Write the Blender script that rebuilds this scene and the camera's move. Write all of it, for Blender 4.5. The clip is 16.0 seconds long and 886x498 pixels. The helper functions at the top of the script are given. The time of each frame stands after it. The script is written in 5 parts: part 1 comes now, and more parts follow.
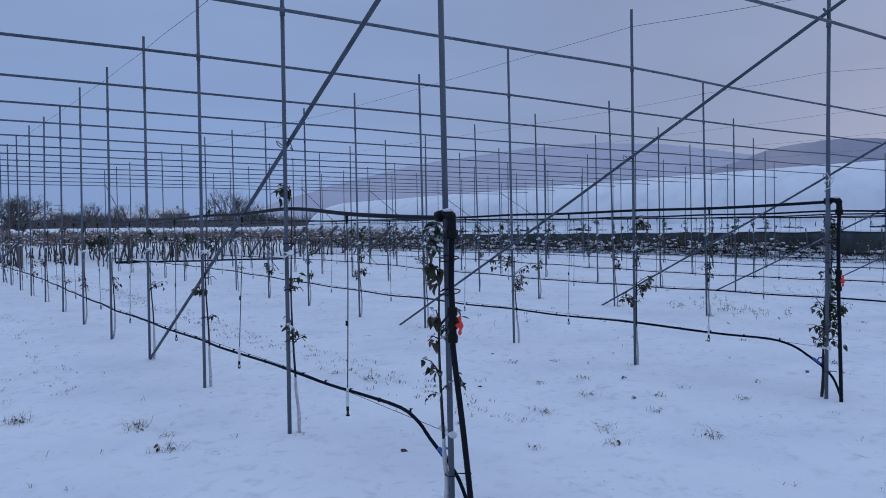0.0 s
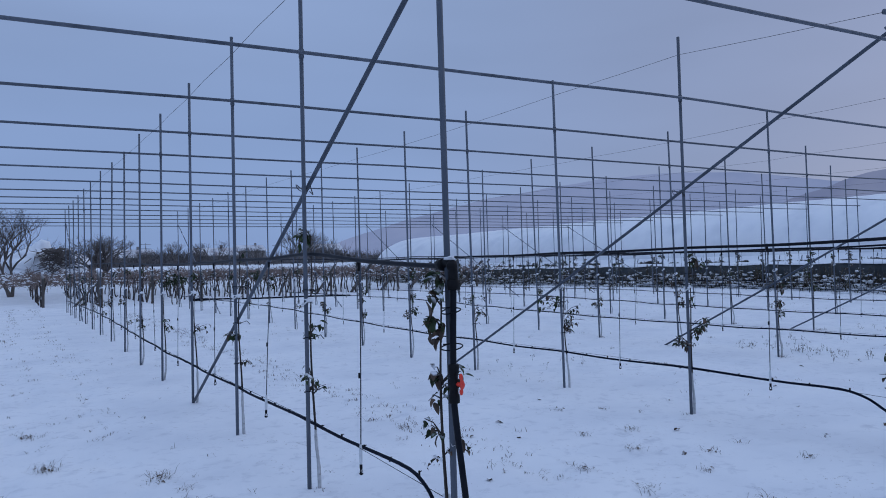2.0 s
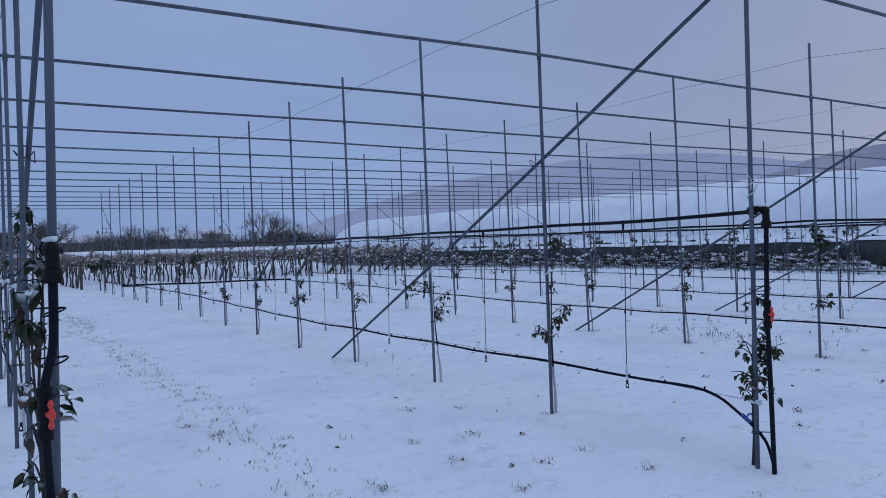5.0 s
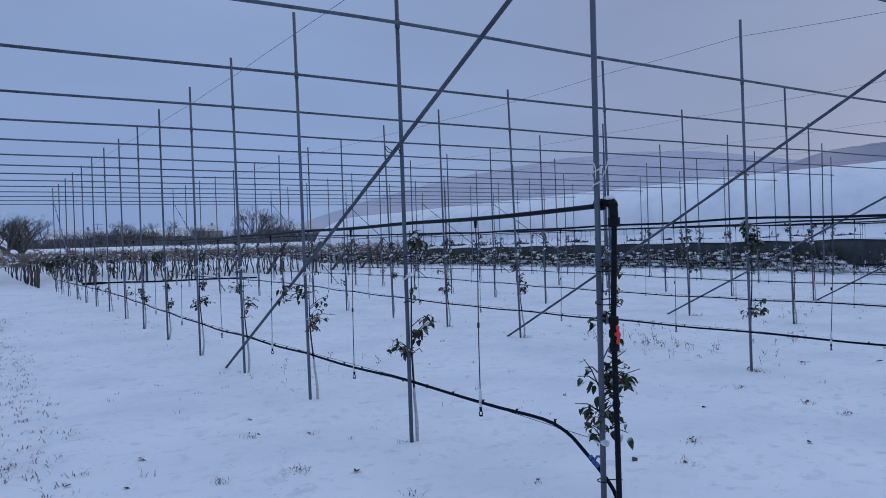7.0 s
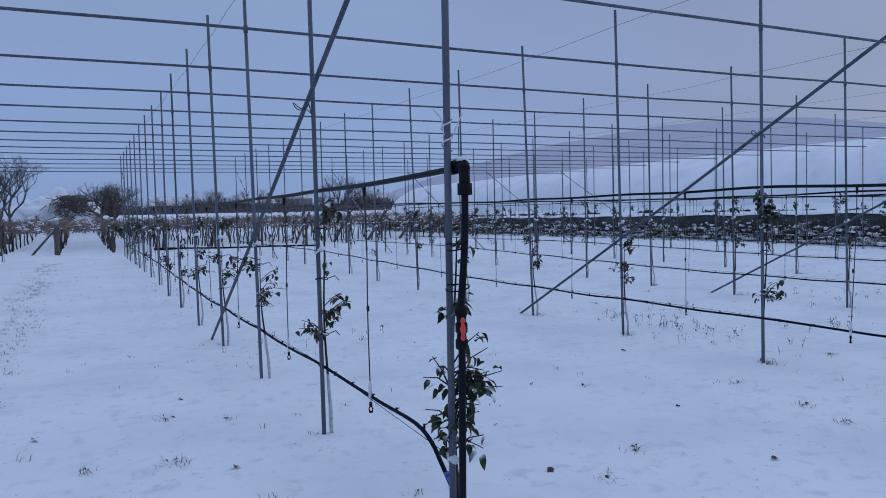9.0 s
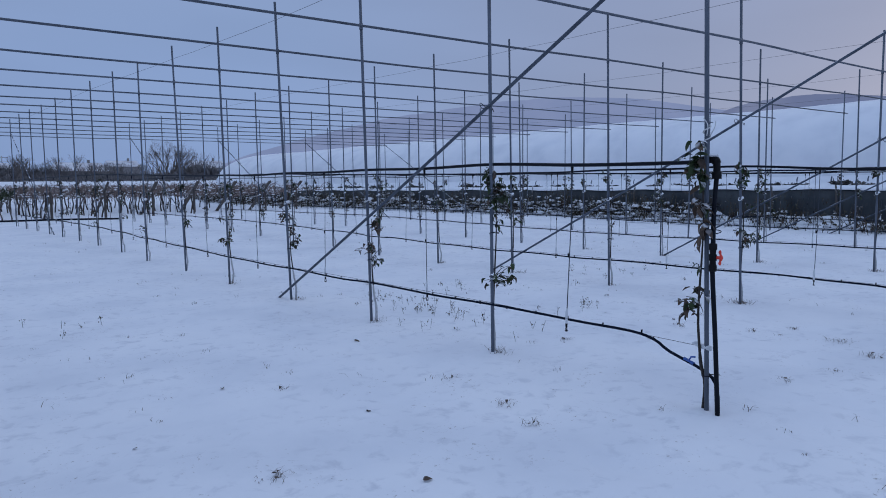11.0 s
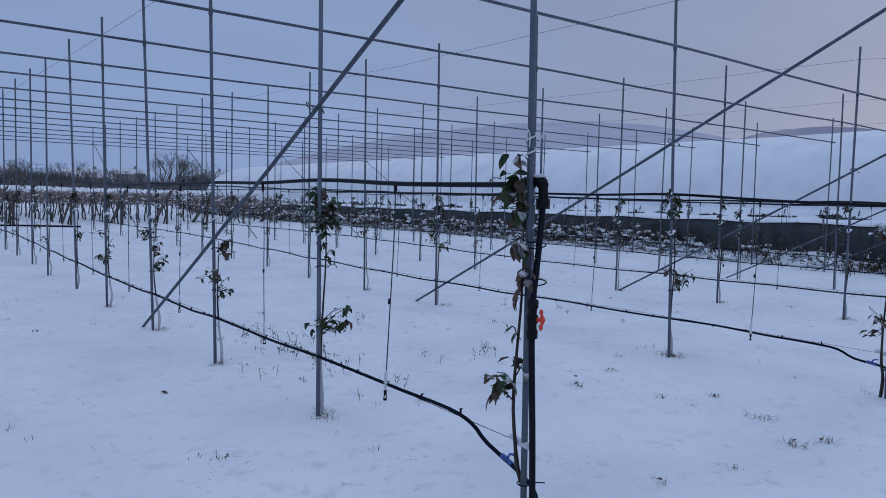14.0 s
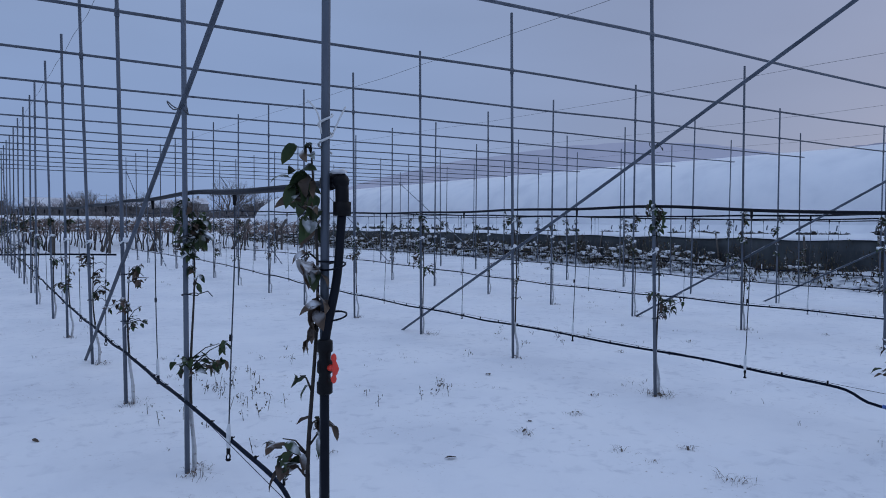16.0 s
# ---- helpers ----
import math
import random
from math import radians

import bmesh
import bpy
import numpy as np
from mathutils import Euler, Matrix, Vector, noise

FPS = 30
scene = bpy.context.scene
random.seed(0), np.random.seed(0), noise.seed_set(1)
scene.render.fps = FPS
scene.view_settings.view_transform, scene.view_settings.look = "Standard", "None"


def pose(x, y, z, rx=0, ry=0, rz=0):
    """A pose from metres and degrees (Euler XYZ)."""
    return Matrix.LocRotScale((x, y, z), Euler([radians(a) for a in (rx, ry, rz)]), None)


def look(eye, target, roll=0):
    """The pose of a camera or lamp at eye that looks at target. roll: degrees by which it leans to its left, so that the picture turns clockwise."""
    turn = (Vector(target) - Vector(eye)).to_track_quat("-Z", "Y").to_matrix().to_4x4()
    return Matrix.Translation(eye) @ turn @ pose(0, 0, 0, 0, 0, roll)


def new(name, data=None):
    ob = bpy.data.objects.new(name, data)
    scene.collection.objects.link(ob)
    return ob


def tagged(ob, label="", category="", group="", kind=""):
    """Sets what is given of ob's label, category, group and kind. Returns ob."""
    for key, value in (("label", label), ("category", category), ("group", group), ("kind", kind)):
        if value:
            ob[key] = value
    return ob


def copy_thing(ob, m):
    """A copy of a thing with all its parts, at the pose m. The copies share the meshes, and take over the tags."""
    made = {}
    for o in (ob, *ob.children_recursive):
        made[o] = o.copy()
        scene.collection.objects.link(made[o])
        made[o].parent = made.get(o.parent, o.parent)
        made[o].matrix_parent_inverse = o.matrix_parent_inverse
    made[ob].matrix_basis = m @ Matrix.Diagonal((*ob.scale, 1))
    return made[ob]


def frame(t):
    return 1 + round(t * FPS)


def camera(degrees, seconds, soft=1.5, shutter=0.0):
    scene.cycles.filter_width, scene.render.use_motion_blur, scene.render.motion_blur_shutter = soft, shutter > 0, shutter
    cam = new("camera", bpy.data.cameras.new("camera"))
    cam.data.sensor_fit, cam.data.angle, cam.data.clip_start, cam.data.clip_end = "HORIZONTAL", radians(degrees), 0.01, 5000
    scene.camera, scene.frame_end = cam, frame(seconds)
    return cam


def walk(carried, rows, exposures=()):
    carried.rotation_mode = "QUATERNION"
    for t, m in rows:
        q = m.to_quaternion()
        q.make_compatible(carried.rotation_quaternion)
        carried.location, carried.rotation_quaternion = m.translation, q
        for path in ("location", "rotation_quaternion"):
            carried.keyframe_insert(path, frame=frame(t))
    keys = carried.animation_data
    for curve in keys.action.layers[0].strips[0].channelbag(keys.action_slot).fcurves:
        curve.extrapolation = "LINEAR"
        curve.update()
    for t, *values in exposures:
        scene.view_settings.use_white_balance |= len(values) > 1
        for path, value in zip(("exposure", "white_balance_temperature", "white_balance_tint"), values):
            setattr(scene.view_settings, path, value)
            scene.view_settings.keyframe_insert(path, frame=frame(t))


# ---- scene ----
cam = camera(62.7, 16.0, soft=0.95)
PATH = [
    (0, (0.102, 0.034, 1.381), (1.291, 1.642, 1.328), -0.95),
    (0.5, (0.3, 0.092, 1.376), (1.335, 1.804, 1.342), -0.2),
    (1, (0.466, 0.074, 1.396), (1.398, 1.843, 1.365), -0.6),
    (1.5, (0.531, 0.055, 1.41), (1.547, 1.777, 1.408), -1.1),
    (2, (0.519, 0.063, 1.446), (1.545, 1.779, 1.49), -1.6),
    (2.5, (0.587, 0.074, 1.454), (1.681, 1.746, 1.508), -1.7),
    (3, (0.809, 0.094, 1.43), (1.914, 1.76, 1.47), -1.3),
    (3.5, (1.088, 0.072, 1.425), (2.233, 1.712, 1.429), -0.9),
    (6, (2.696, 0.288, 1.393), (3.759, 1.982, 1.38), -2.7),
    (6.5, (3.08, 0.323, 1.388), (4.187, 1.989, 1.355), -2.4),
    (7, (3.395, 0.302, 1.393), (4.495, 1.972, 1.377), -1.9),
    (7.5, (3.682, 0.291, 1.416), (4.69, 2.019, 1.404), -1.6),
    (8, (4.013, 0.312, 1.418), (4.948, 2.08, 1.384), -1.9),
    (8.5, (4.365, 0.286, 1.381), (5.245, 2.081, 1.32), -1.8),
    (9, (4.689, 0.287, 1.37), (5.576, 2.077, 1.276), -1.4),
    (9.5, (5.02, 0.293, 1.383), (6.036, 2.009, 1.239), -2.1),
    (10, (5.4, 0.28, 1.387), (6.508, 1.934, 1.197), -1.4),
    (12.5, (6.824, 0.454, 1.405), (8.181, 1.917, 1.268), -0.8),
    (13, (7.144, 0.466, 1.398), (8.474, 1.954, 1.267), 0.8),
    (13.5, (7.46, 0.471, 1.418), (8.719, 2.019, 1.275), 2.2),
    (14, (7.799, 0.538, 1.418), (9.024, 2.114, 1.29), 1.3),
    (14.5, (8.1, 0.561, 1.415), (9.226, 2.212, 1.324), 0.3),
    (15, (8.405, 0.598, 1.394), (9.448, 2.302, 1.299), -0.2),
    (15.5, (8.743, 0.63, 1.388), (9.844, 2.297, 1.305), -0.2),
    (16, (9.065, 0.647, 1.37), (10.161, 2.319, 1.307), 0.4),
]
walk(cam, [(t, look(eye, target, roll)) for t, eye, target, roll in PATH],
     [(0, 0.0, 6400, 10), (3.5, 0.0, 6410, 10), (6, 0.0, 6470, 10), (10, 0.0, 6490, 10), (12.5, -0.02, 6650, 10), (16, -0.02, 6670, 10)])

# ---- light: thick winter overcast ----
world = bpy.data.worlds.new("winter_sky")
scene.world = world
world.use_nodes = True
wt = world.node_tree
bg = wt.nodes["Background"]
sky = wt.nodes.new("ShaderNodeTexSky")
sky.sky_type, sky.sun_disc = "NISHITA", False
sky.sun_elevation, sky.sun_rotation = radians(9), radians(80)
tc = wt.nodes.new("ShaderNodeTexCoord")
sep = wt.nodes.new("ShaderNodeSeparateXYZ")
wt.links.new(tc.outputs["Generated"], sep.inputs[0])
ramp = wt.nodes.new("ShaderNodeValToRGB")           # cloud colour by height over the horizon
wt.links.new(sep.outputs["Z"], ramp.inputs[0])
els = ramp.color_ramp.elements
els[0].position, els[0].color = 0.0, (0.220, 0.330, 0.596, 1)
els[1].position, els[1].color = 1.0, (0.438, 0.582, 0.876, 1)
for pos, col in ((0.12, (0.229, 0.333, 0.580, 1)), (0.3, (0.242, 0.335, 0.556, 1)), (0.55, (0.323, 0.437, 0.705, 1))):
    e = els.new(pos)
    e.color = col
side = wt.nodes.new("ShaderNodeMapRange")           # a warmer, greyer cloud bank towards +x
side.inputs[1].default_value, side.inputs[2].default_value = 0.35, 1.0
side.interpolation_type = "SMOOTHSTEP"
wt.links.new(sep.outputs["X"], side.inputs[0])
warm = wt.nodes.new("ShaderNodeMixRGB")
warm.inputs[2].default_value = (0.256, 0.308, 0.478, 1)
wt.links.new(side.outputs[0], warm.inputs[0])
wt.links.new(ramp.outputs[0], warm.inputs[1])
mp = wt.nodes.new("ShaderNodeMapping")
mp.inputs["Scale"].default_value = (1.2, 1.2, 5.0)
wt.links.new(tc.outputs["Generated"], mp.inputs[0])
cl = wt.nodes.new("ShaderNodeTexNoise")
cl.inputs["Scale"].default_value, cl.inputs["Detail"].default_value, cl.inputs["Roughness"].default_value = 1.6, 3.0, 0.45
wt.links.new(mp.outputs[0], cl.inputs["Vector"])
cr = wt.nodes.new("ShaderNodeMapRange")
cr.inputs[1].default_value, cr.inputs[2].default_value, cr.inputs[3].default_value, cr.inputs[4].default_value = 0.3, 0.7, 0.93, 1.07
wt.links.new(cl.outputs[0], cr.inputs[0])
cm = wt.nodes.new("ShaderNodeVectorMath")
cm.operation = "SCALE"
wt.links.new(warm.outputs[0], cm.inputs[0])
wt.links.new(cr.outputs[0], cm.inputs["Scale"])
nish = wt.nodes.new("ShaderNodeVectorMath")          # a little clear-sky light through the cloud
nish.operation = "SCALE"
nish.inputs["Scale"].default_value = 0.004
wt.links.new(sky.outputs[0], nish.inputs[0])
add = wt.nodes.new("ShaderNodeVectorMath")
wt.links.new(cm.outputs[0], add.inputs[0])
wt.links.new(nish.outputs[0], add.inputs[1])
wt.links.new(add.outputs[0], bg.inputs[0])
bg.inputs[1].default_value = 1.0
sun = new("sun", bpy.data.lights.new("sun", "SUN"))
sun.data.energy, sun.data.angle, sun.data.color = 0.20, radians(40), (1.0, 0.98, 0.96)
sun.matrix_world = look((30, -4, 22), (0, 0, 0))

# ---- materials ----
def material(name, colors, scale=8.0, rough=0.6, metal=0.0, bump=0.0, bump_scale=60.0, vary=0.0, frost=0.0, stain=None, spec=0.5, detail=5.0, stretch=(1, 1, 1)):
    """Colours are blended by noise at two scales; vary shifts brightness from piece to piece; frost lays snow on upward faces."""
    m = bpy.data.materials.new(name)
    m.use_nodes = True
    nt = m.node_tree
    b = nt.nodes["Principled BSDF"]
    b.inputs["Metallic"].default_value = metal
    b.inputs["Specular IOR Level"].default_value = spec
    co = nt.nodes.new("ShaderNodeTexCoord")
    mp = nt.nodes.new("ShaderNodeMapping")
    mp.inputs["Scale"].default_value = stretch
    nt.links.new(co.outputs["Object"], mp.inputs[0])
    n1 = nt.nodes.new("ShaderNodeTexNoise")
    n1.inputs["Scale"].default_value, n1.inputs["Detail"].default_value = scale, detail
    nt.links.new(mp.outputs[0], n1.inputs["Vector"])
    rp = nt.nodes.new("ShaderNodeValToRGB")
    nt.links.new(n1.outputs[0], rp.inputs[0])
    el = rp.color_ramp.elements
    lo, hi = 0.32, 0.68
    el[0].position, el[0].color = lo, (*colors[0], 1)
    el[1].position, el[1].color = hi, (*colors[-1], 1)
    for i, c in enumerate(colors[1:-1]):
        e = el.new(lo + (hi - lo) * (i + 1) / (len(colors) - 1))
        e.color = (*c, 1)
    col = rp.outputs[0]
    n2 = nt.nodes.new("ShaderNodeTexNoise")
    n2.inputs["Scale"].default_value, n2.inputs["Detail"].default_value = bump_scale, 4.0
    nt.links.new(mp.outputs[0], n2.inputs["Vector"])
    if stain:
        r2 = nt.nodes.new("ShaderNodeMapRange")
        r2.inputs[1].default_value, r2.inputs[2].default_value, r2.inputs[4].default_value = 0.52, 0.72, 0.75
        nt.links.new(n2.outputs[0], r2.inputs[0])
        mx = nt.nodes.new("ShaderNodeMixRGB")
        nt.links.new(r2.outputs[0], mx.inputs[0])
        nt.links.new(col, mx.inputs[1])
        mx.inputs[2].default_value = (*stain, 1)
        col = mx.outputs[0]
    if vary:
        oi, ge = nt.nodes.new("ShaderNodeObjectInfo"), nt.nodes.new("ShaderNodeNewGeometry")
        su = nt.nodes.new("ShaderNodeMath")
        nt.links.new(oi.outputs["Random"], su.inputs[0])
        nt.links.new(ge.outputs["Random Per Island"], su.inputs[1])
        fr = nt.nodes.new("ShaderNodeMath")
        fr.operation = "FRACT"
        nt.links.new(su.outputs[0], fr.inputs[0])
        mr = nt.nodes.new("ShaderNodeMapRange")
        mr.inputs[3].default_value, mr.inputs[4].default_value = 1 - vary, 1 + vary
        nt.links.new(fr.outputs[0], mr.inputs[0])
        hs = nt.nodes.new("ShaderNodeHueSaturation")
        nt.links.new(mr.outputs[0], hs.inputs["Value"])
        nt.links.new(col, hs.inputs["Color"])
        col = hs.outputs[0]
    if frost:
        g2 = nt.nodes.new("ShaderNodeNewGeometry")
        sp = nt.nodes.new("ShaderNodeSeparateXYZ")
        nt.links.new(g2.outputs["Normal"], sp.inputs[0])
        up = nt.nodes.new("ShaderNodeMapRange")
        up.inputs[1].default_value, up.inputs[2].default_value = 0.45, 0.8
        nt.links.new(sp.outputs["Z"], up.inputs[0])
        n3 = nt.nodes.new("ShaderNodeTexNoise")
        n3.inputs["Scale"].default_value, n3.inputs["Detail"].default_value = 9.0, 4.0
        nt.links.new(g2.outputs["Position"], n3.inputs["Vector"])
        cut = nt.nodes.new("ShaderNodeMapRange")
        cut.inputs[1].default_value, cut.inputs[2].default_value = 0.75 - frost * 0.5, 0.85 - frost * 0.5
        nt.links.new(n3.outputs[0], cut.inputs[0])
        mu = nt.nodes.new("ShaderNodeMath")
        mu.operation = "MULTIPLY"
        nt.links.new(up.outputs[0], mu.inputs[0])
        nt.links.new(cut.outputs[0], mu.inputs[1])
        fx = nt.nodes.new("ShaderNodeMixRGB")
        nt.links.new(mu.outputs[0], fx.inputs[0])
        nt.links.new(col, fx.inputs[1])
        fx.inputs[2].default_value = (0.82, 0.84, 0.88, 1)
        col = fx.outputs[0]
    nt.links.new(col, b.inputs["Base Color"])
    rr = nt.nodes.new("ShaderNodeMapRange")
    rr.inputs[3].default_value, rr.inputs[4].default_value = max(0.05, rough - 0.12), min(1, rough + 0.12)
    nt.links.new(n2.outputs[0], rr.inputs[0])
    nt.links.new(rr.outputs[0], b.inputs["Roughness"])
    if bump:
        bp = nt.nodes.new("ShaderNodeBump")
        bp.inputs["Strength"].default_value, bp.inputs["Distance"].default_value = min(1.0, bump * 20), bump
        nt.links.new(n2.outputs[0], bp.inputs["Height"])
        nt.links.new(bp.outputs[0], b.inputs["Normal"])
    return m


SNOW = material("snow", [(0.76, 0.775, 0.81), (0.84, 0.85, 0.875), (0.88, 0.885, 0.90)], scale=0.9, rough=0.85, bump=0.012, bump_scale=14, spec=0.2)
STEEL = material("galvanised_steel", [(0.056, 0.070, 0.094), (0.112, 0.130, 0.162), (0.080, 0.096, 0.124)], scale=6, rough=0.6, metal=0.2, bump=0.001, bump_scale=90, vary=0.16, stretch=(1, 1, 0.2))
DUSTED = material("snow_dusted_steel", [(0.048, 0.062, 0.086), (0.092, 0.112, 0.146)], scale=6, rough=0.6, metal=0.2, vary=0.15, frost=0.50)
WIRE = material("galvanised_wire", [(0.05, 0.052, 0.06), (0.085, 0.088, 0.095)], scale=20, rough=0.6, metal=0.2)
PIPE = material("black_polyethylene", [(0.003, 0.0045, 0.009), (0.007, 0.009, 0.015)], scale=12, rough=0.5, spec=0.14, bump=0.0006, bump_scale=80)
TUBE = material("weathered_thin_tube", [(0.030, 0.036, 0.048), (0.052, 0.060, 0.075)], scale=14, rough=0.55, spec=0.3)
HOSE = material("dusty_black_hose", [(0.004, 0.007, 0.016), (0.008, 0.013, 0.026)], scale=10, rough=0.6, spec=0.05)
FITTING = material("black_moulded_fitting", [(0.004, 0.004, 0.005), (0.010, 0.010, 0.012)], scale=30, rough=0.5, spec=0.14, bump=0.0008, bump_scale=120)
RED = material("red_plastic", [(0.72, 0.035, 0.022), (0.82, 0.06, 0.035)], scale=20, rough=0.35)
BLUE = material("blue_plastic", [(0.03, 0.09, 0.32), (0.05, 0.13, 0.42)], scale=20, rough=0.4)
WHITE = material("white_plastic", [(0.62, 0.64, 0.66), (0.74, 0.75, 0.76)], scale=20, rough=0.5, bump=0.001)
TWINE = material("pale_twine", [(0.55, 0.56, 0.56), (0.70, 0.70, 0.69)], scale=60, rough=0.9)
BARK = material("young_bark", [(0.020, 0.016, 0.014), (0.048, 0.037, 0.031)], scale=40, rough=0.85, bump=0.002, bump_scale=120, frost=0.15)
LIME = material("whitewashed_bark", [(0.42, 0.42, 0.42), (0.60, 0.60, 0.61)], scale=30, rough=0.9, bump=0.001, stain=(0.22, 0.2, 0.19))
LEAF = material("apple_leaf", [(0.016, 0.028, 0.013), (0.032, 0.050, 0.020), (0.060, 0.066, 0.026)], scale=14, rough=0.55, bump=0.001, bump_scale=70, vary=0.45, frost=0.55, spec=0.2)
DRY = material("withered_leaf", [(0.036, 0.024, 0.018), (0.070, 0.044, 0.029), (0.105, 0.070, 0.043)], scale=16, rough=0.75, bump=0.001, bump_scale=70, vary=0.4, frost=0.5)
STRAW = material("dry_grass", [(0.088, 0.068, 0.058), (0.150, 0.118, 0.098), (0.065, 0.052, 0.046)], scale=5, rough=0.9, vary=0.4)
WEED = material("winter_weed", [(0.035, 0.040, 0.022), (0.08, 0.065, 0.04), (0.05, 0.035, 0.025)], scale=4, rough=0.9, vary=0.5, frost=0.45)
VINE = material("vine_bark", [(0.032, 0.025, 0.024), (0.062, 0.048, 0.043)], scale=14, rough=0.95, bump=0.006, bump_scale=40, vary=0.3, frost=0.25)
CANE = material("vine_cane", [(0.15, 0.108, 0.093), (0.25, 0.185, 0.16)], scale=8, rough=0.85, vary=0.35, frost=0.35)
TIMBER = material("weathered_timber", [(0.07, 0.06, 0.055), (0.13, 0.11, 0.095)], scale=9, rough=0.9, bump=0.004, bump_scale=35, stretch=(1, 1, 0.15), vary=0.2, frost=0.7)
TWIG = material("bare_twig", [(0.085, 0.072, 0.066), (0.145, 0.125, 0.115)], scale=3, rough=0.95, vary=0.2)
# far thicket tones are lightened, with the haze put into the colour
BUSH = material("far_thicket", [(0.075, 0.072, 0.075), (0.14, 0.13, 0.13), (0.105, 0.092, 0.09)], scale=1.5, rough=1.0, vary=0.4, frost=0.2)
NET = material("dark_shade_net", [(0.024, 0.031, 0.037), (0.066, 0.075, 0.080)], scale=2.2, rough=0.8, bump=0.004, bump_scale=18, stretch=(1, 1, 0.35), stain=(0.06, 0.062, 0.066))
SOIL = material("dark_soil", [(0.022, 0.020, 0.02), (0.05, 0.044, 0.04)], scale=6, rough=0.95, bump=0.02, bump_scale=25, frost=0.35)
HOUSE = material("rendered_wall", [(0.20, 0.19, 0.19), (0.30, 0.28, 0.27)], scale=0.6, rough=0.9)
ROOFING = material("roof_under_snow", [(0.30, 0.25, 0.25), (0.6, 0.6, 0.63), (0.75, 0.76, 0.79)], scale=0.5, rough=0.9)
GLASS = material("dark_window", [(0.03, 0.035, 0.045), (0.05, 0.055, 0.065)], scale=2, rough=0.2)


def trodden_snow():
    """Thin snow: pale crust, grey where it is thin and as painted shade of dips, and stubble tips that show in patches.
    """
    m = material("trodden_snow", [(0.77, 0.785, 0.82), (0.84, 0.85, 0.875), (0.88, 0.885, 0.90)], scale=0.9, rough=0.88, bump=0.016, bump_scale=11, spec=0.15)
    nt = m.node_tree
    b = nt.nodes["Principled BSDF"]
    base = b.inputs["Base Color"].links[0].from_socket
    co = nt.nodes.new("ShaderNodeTexCoord")
    def mask(scale, detail, lo, hi, rough=0.6, dist=0.0):
        n, r = nt.nodes.new("ShaderNodeTexNoise"), nt.nodes.new("ShaderNodeMapRange")
        n.inputs["Scale"].default_value, n.inputs["Detail"].default_value, n.inputs["Roughness"].default_value, n.inputs["Distortion"].default_value = scale, detail, rough, dist
        r.inputs[1].default_value, r.inputs[2].default_value = lo, hi
        nt.links.new(co.outputs["Object"], n.inputs["Vector"])
        nt.links.new(n.outputs[0], r.inputs[0])
        return r.outputs[0]
    def mul(a, c):
        x = nt.nodes.new("ShaderNodeMath")
        x.operation = "MULTIPLY"
        nt.links.new(a, x.inputs[0])
        if isinstance(c, float):
            x.inputs[1].default_value = c
        else:
            nt.links.new(c, x.inputs[1])
        return x.outputs[0]
    def lay(col, f, tone):
        x = nt.nodes.new("ShaderNodeMixRGB")
        nt.links.new(f, x.inputs[0])
        nt.links.new(col, x.inputs[1])
        x.inputs[2].default_value = (*tone, 1)
        return x.outputs[0]
    patch = mask(0.7, 2.0, 0.28, 0.52)
    # grey tone for thin snow, also painting in the shade of shallow dips
    thin_dip_grey = mul(mul(mask(7.5, 4.0, 0.54, 0.70, 0.6, 0.4), patch), 0.58)
    tips = mul(mul(mask(30.0, 3.0, 0.62, 0.71, 0.7), mask(2.3, 2.0, 0.50, 0.60)), patch)
    col = lay(base, thin_dip_grey, (0.60, 0.615, 0.66))
    col = lay(col, mul(tips, 0.75), (0.24, 0.20, 0.17))
    nt.links.new(col, b.inputs["Base Color"])
    return m


SNOW_FLOOR = trodden_snow()


# ---- mesh helpers ----
def mesh_ob(name, verts, faces, mat, parent=None, label="", smooth=True):
    me = bpy.data.meshes.new(name)
    me.from_pydata(verts, [], faces)
    me.materials.append(mat)
    if smooth:
        me.shade_smooth()
    ob = new(name, me)
    ob.parent = parent
    return tagged(ob, label)


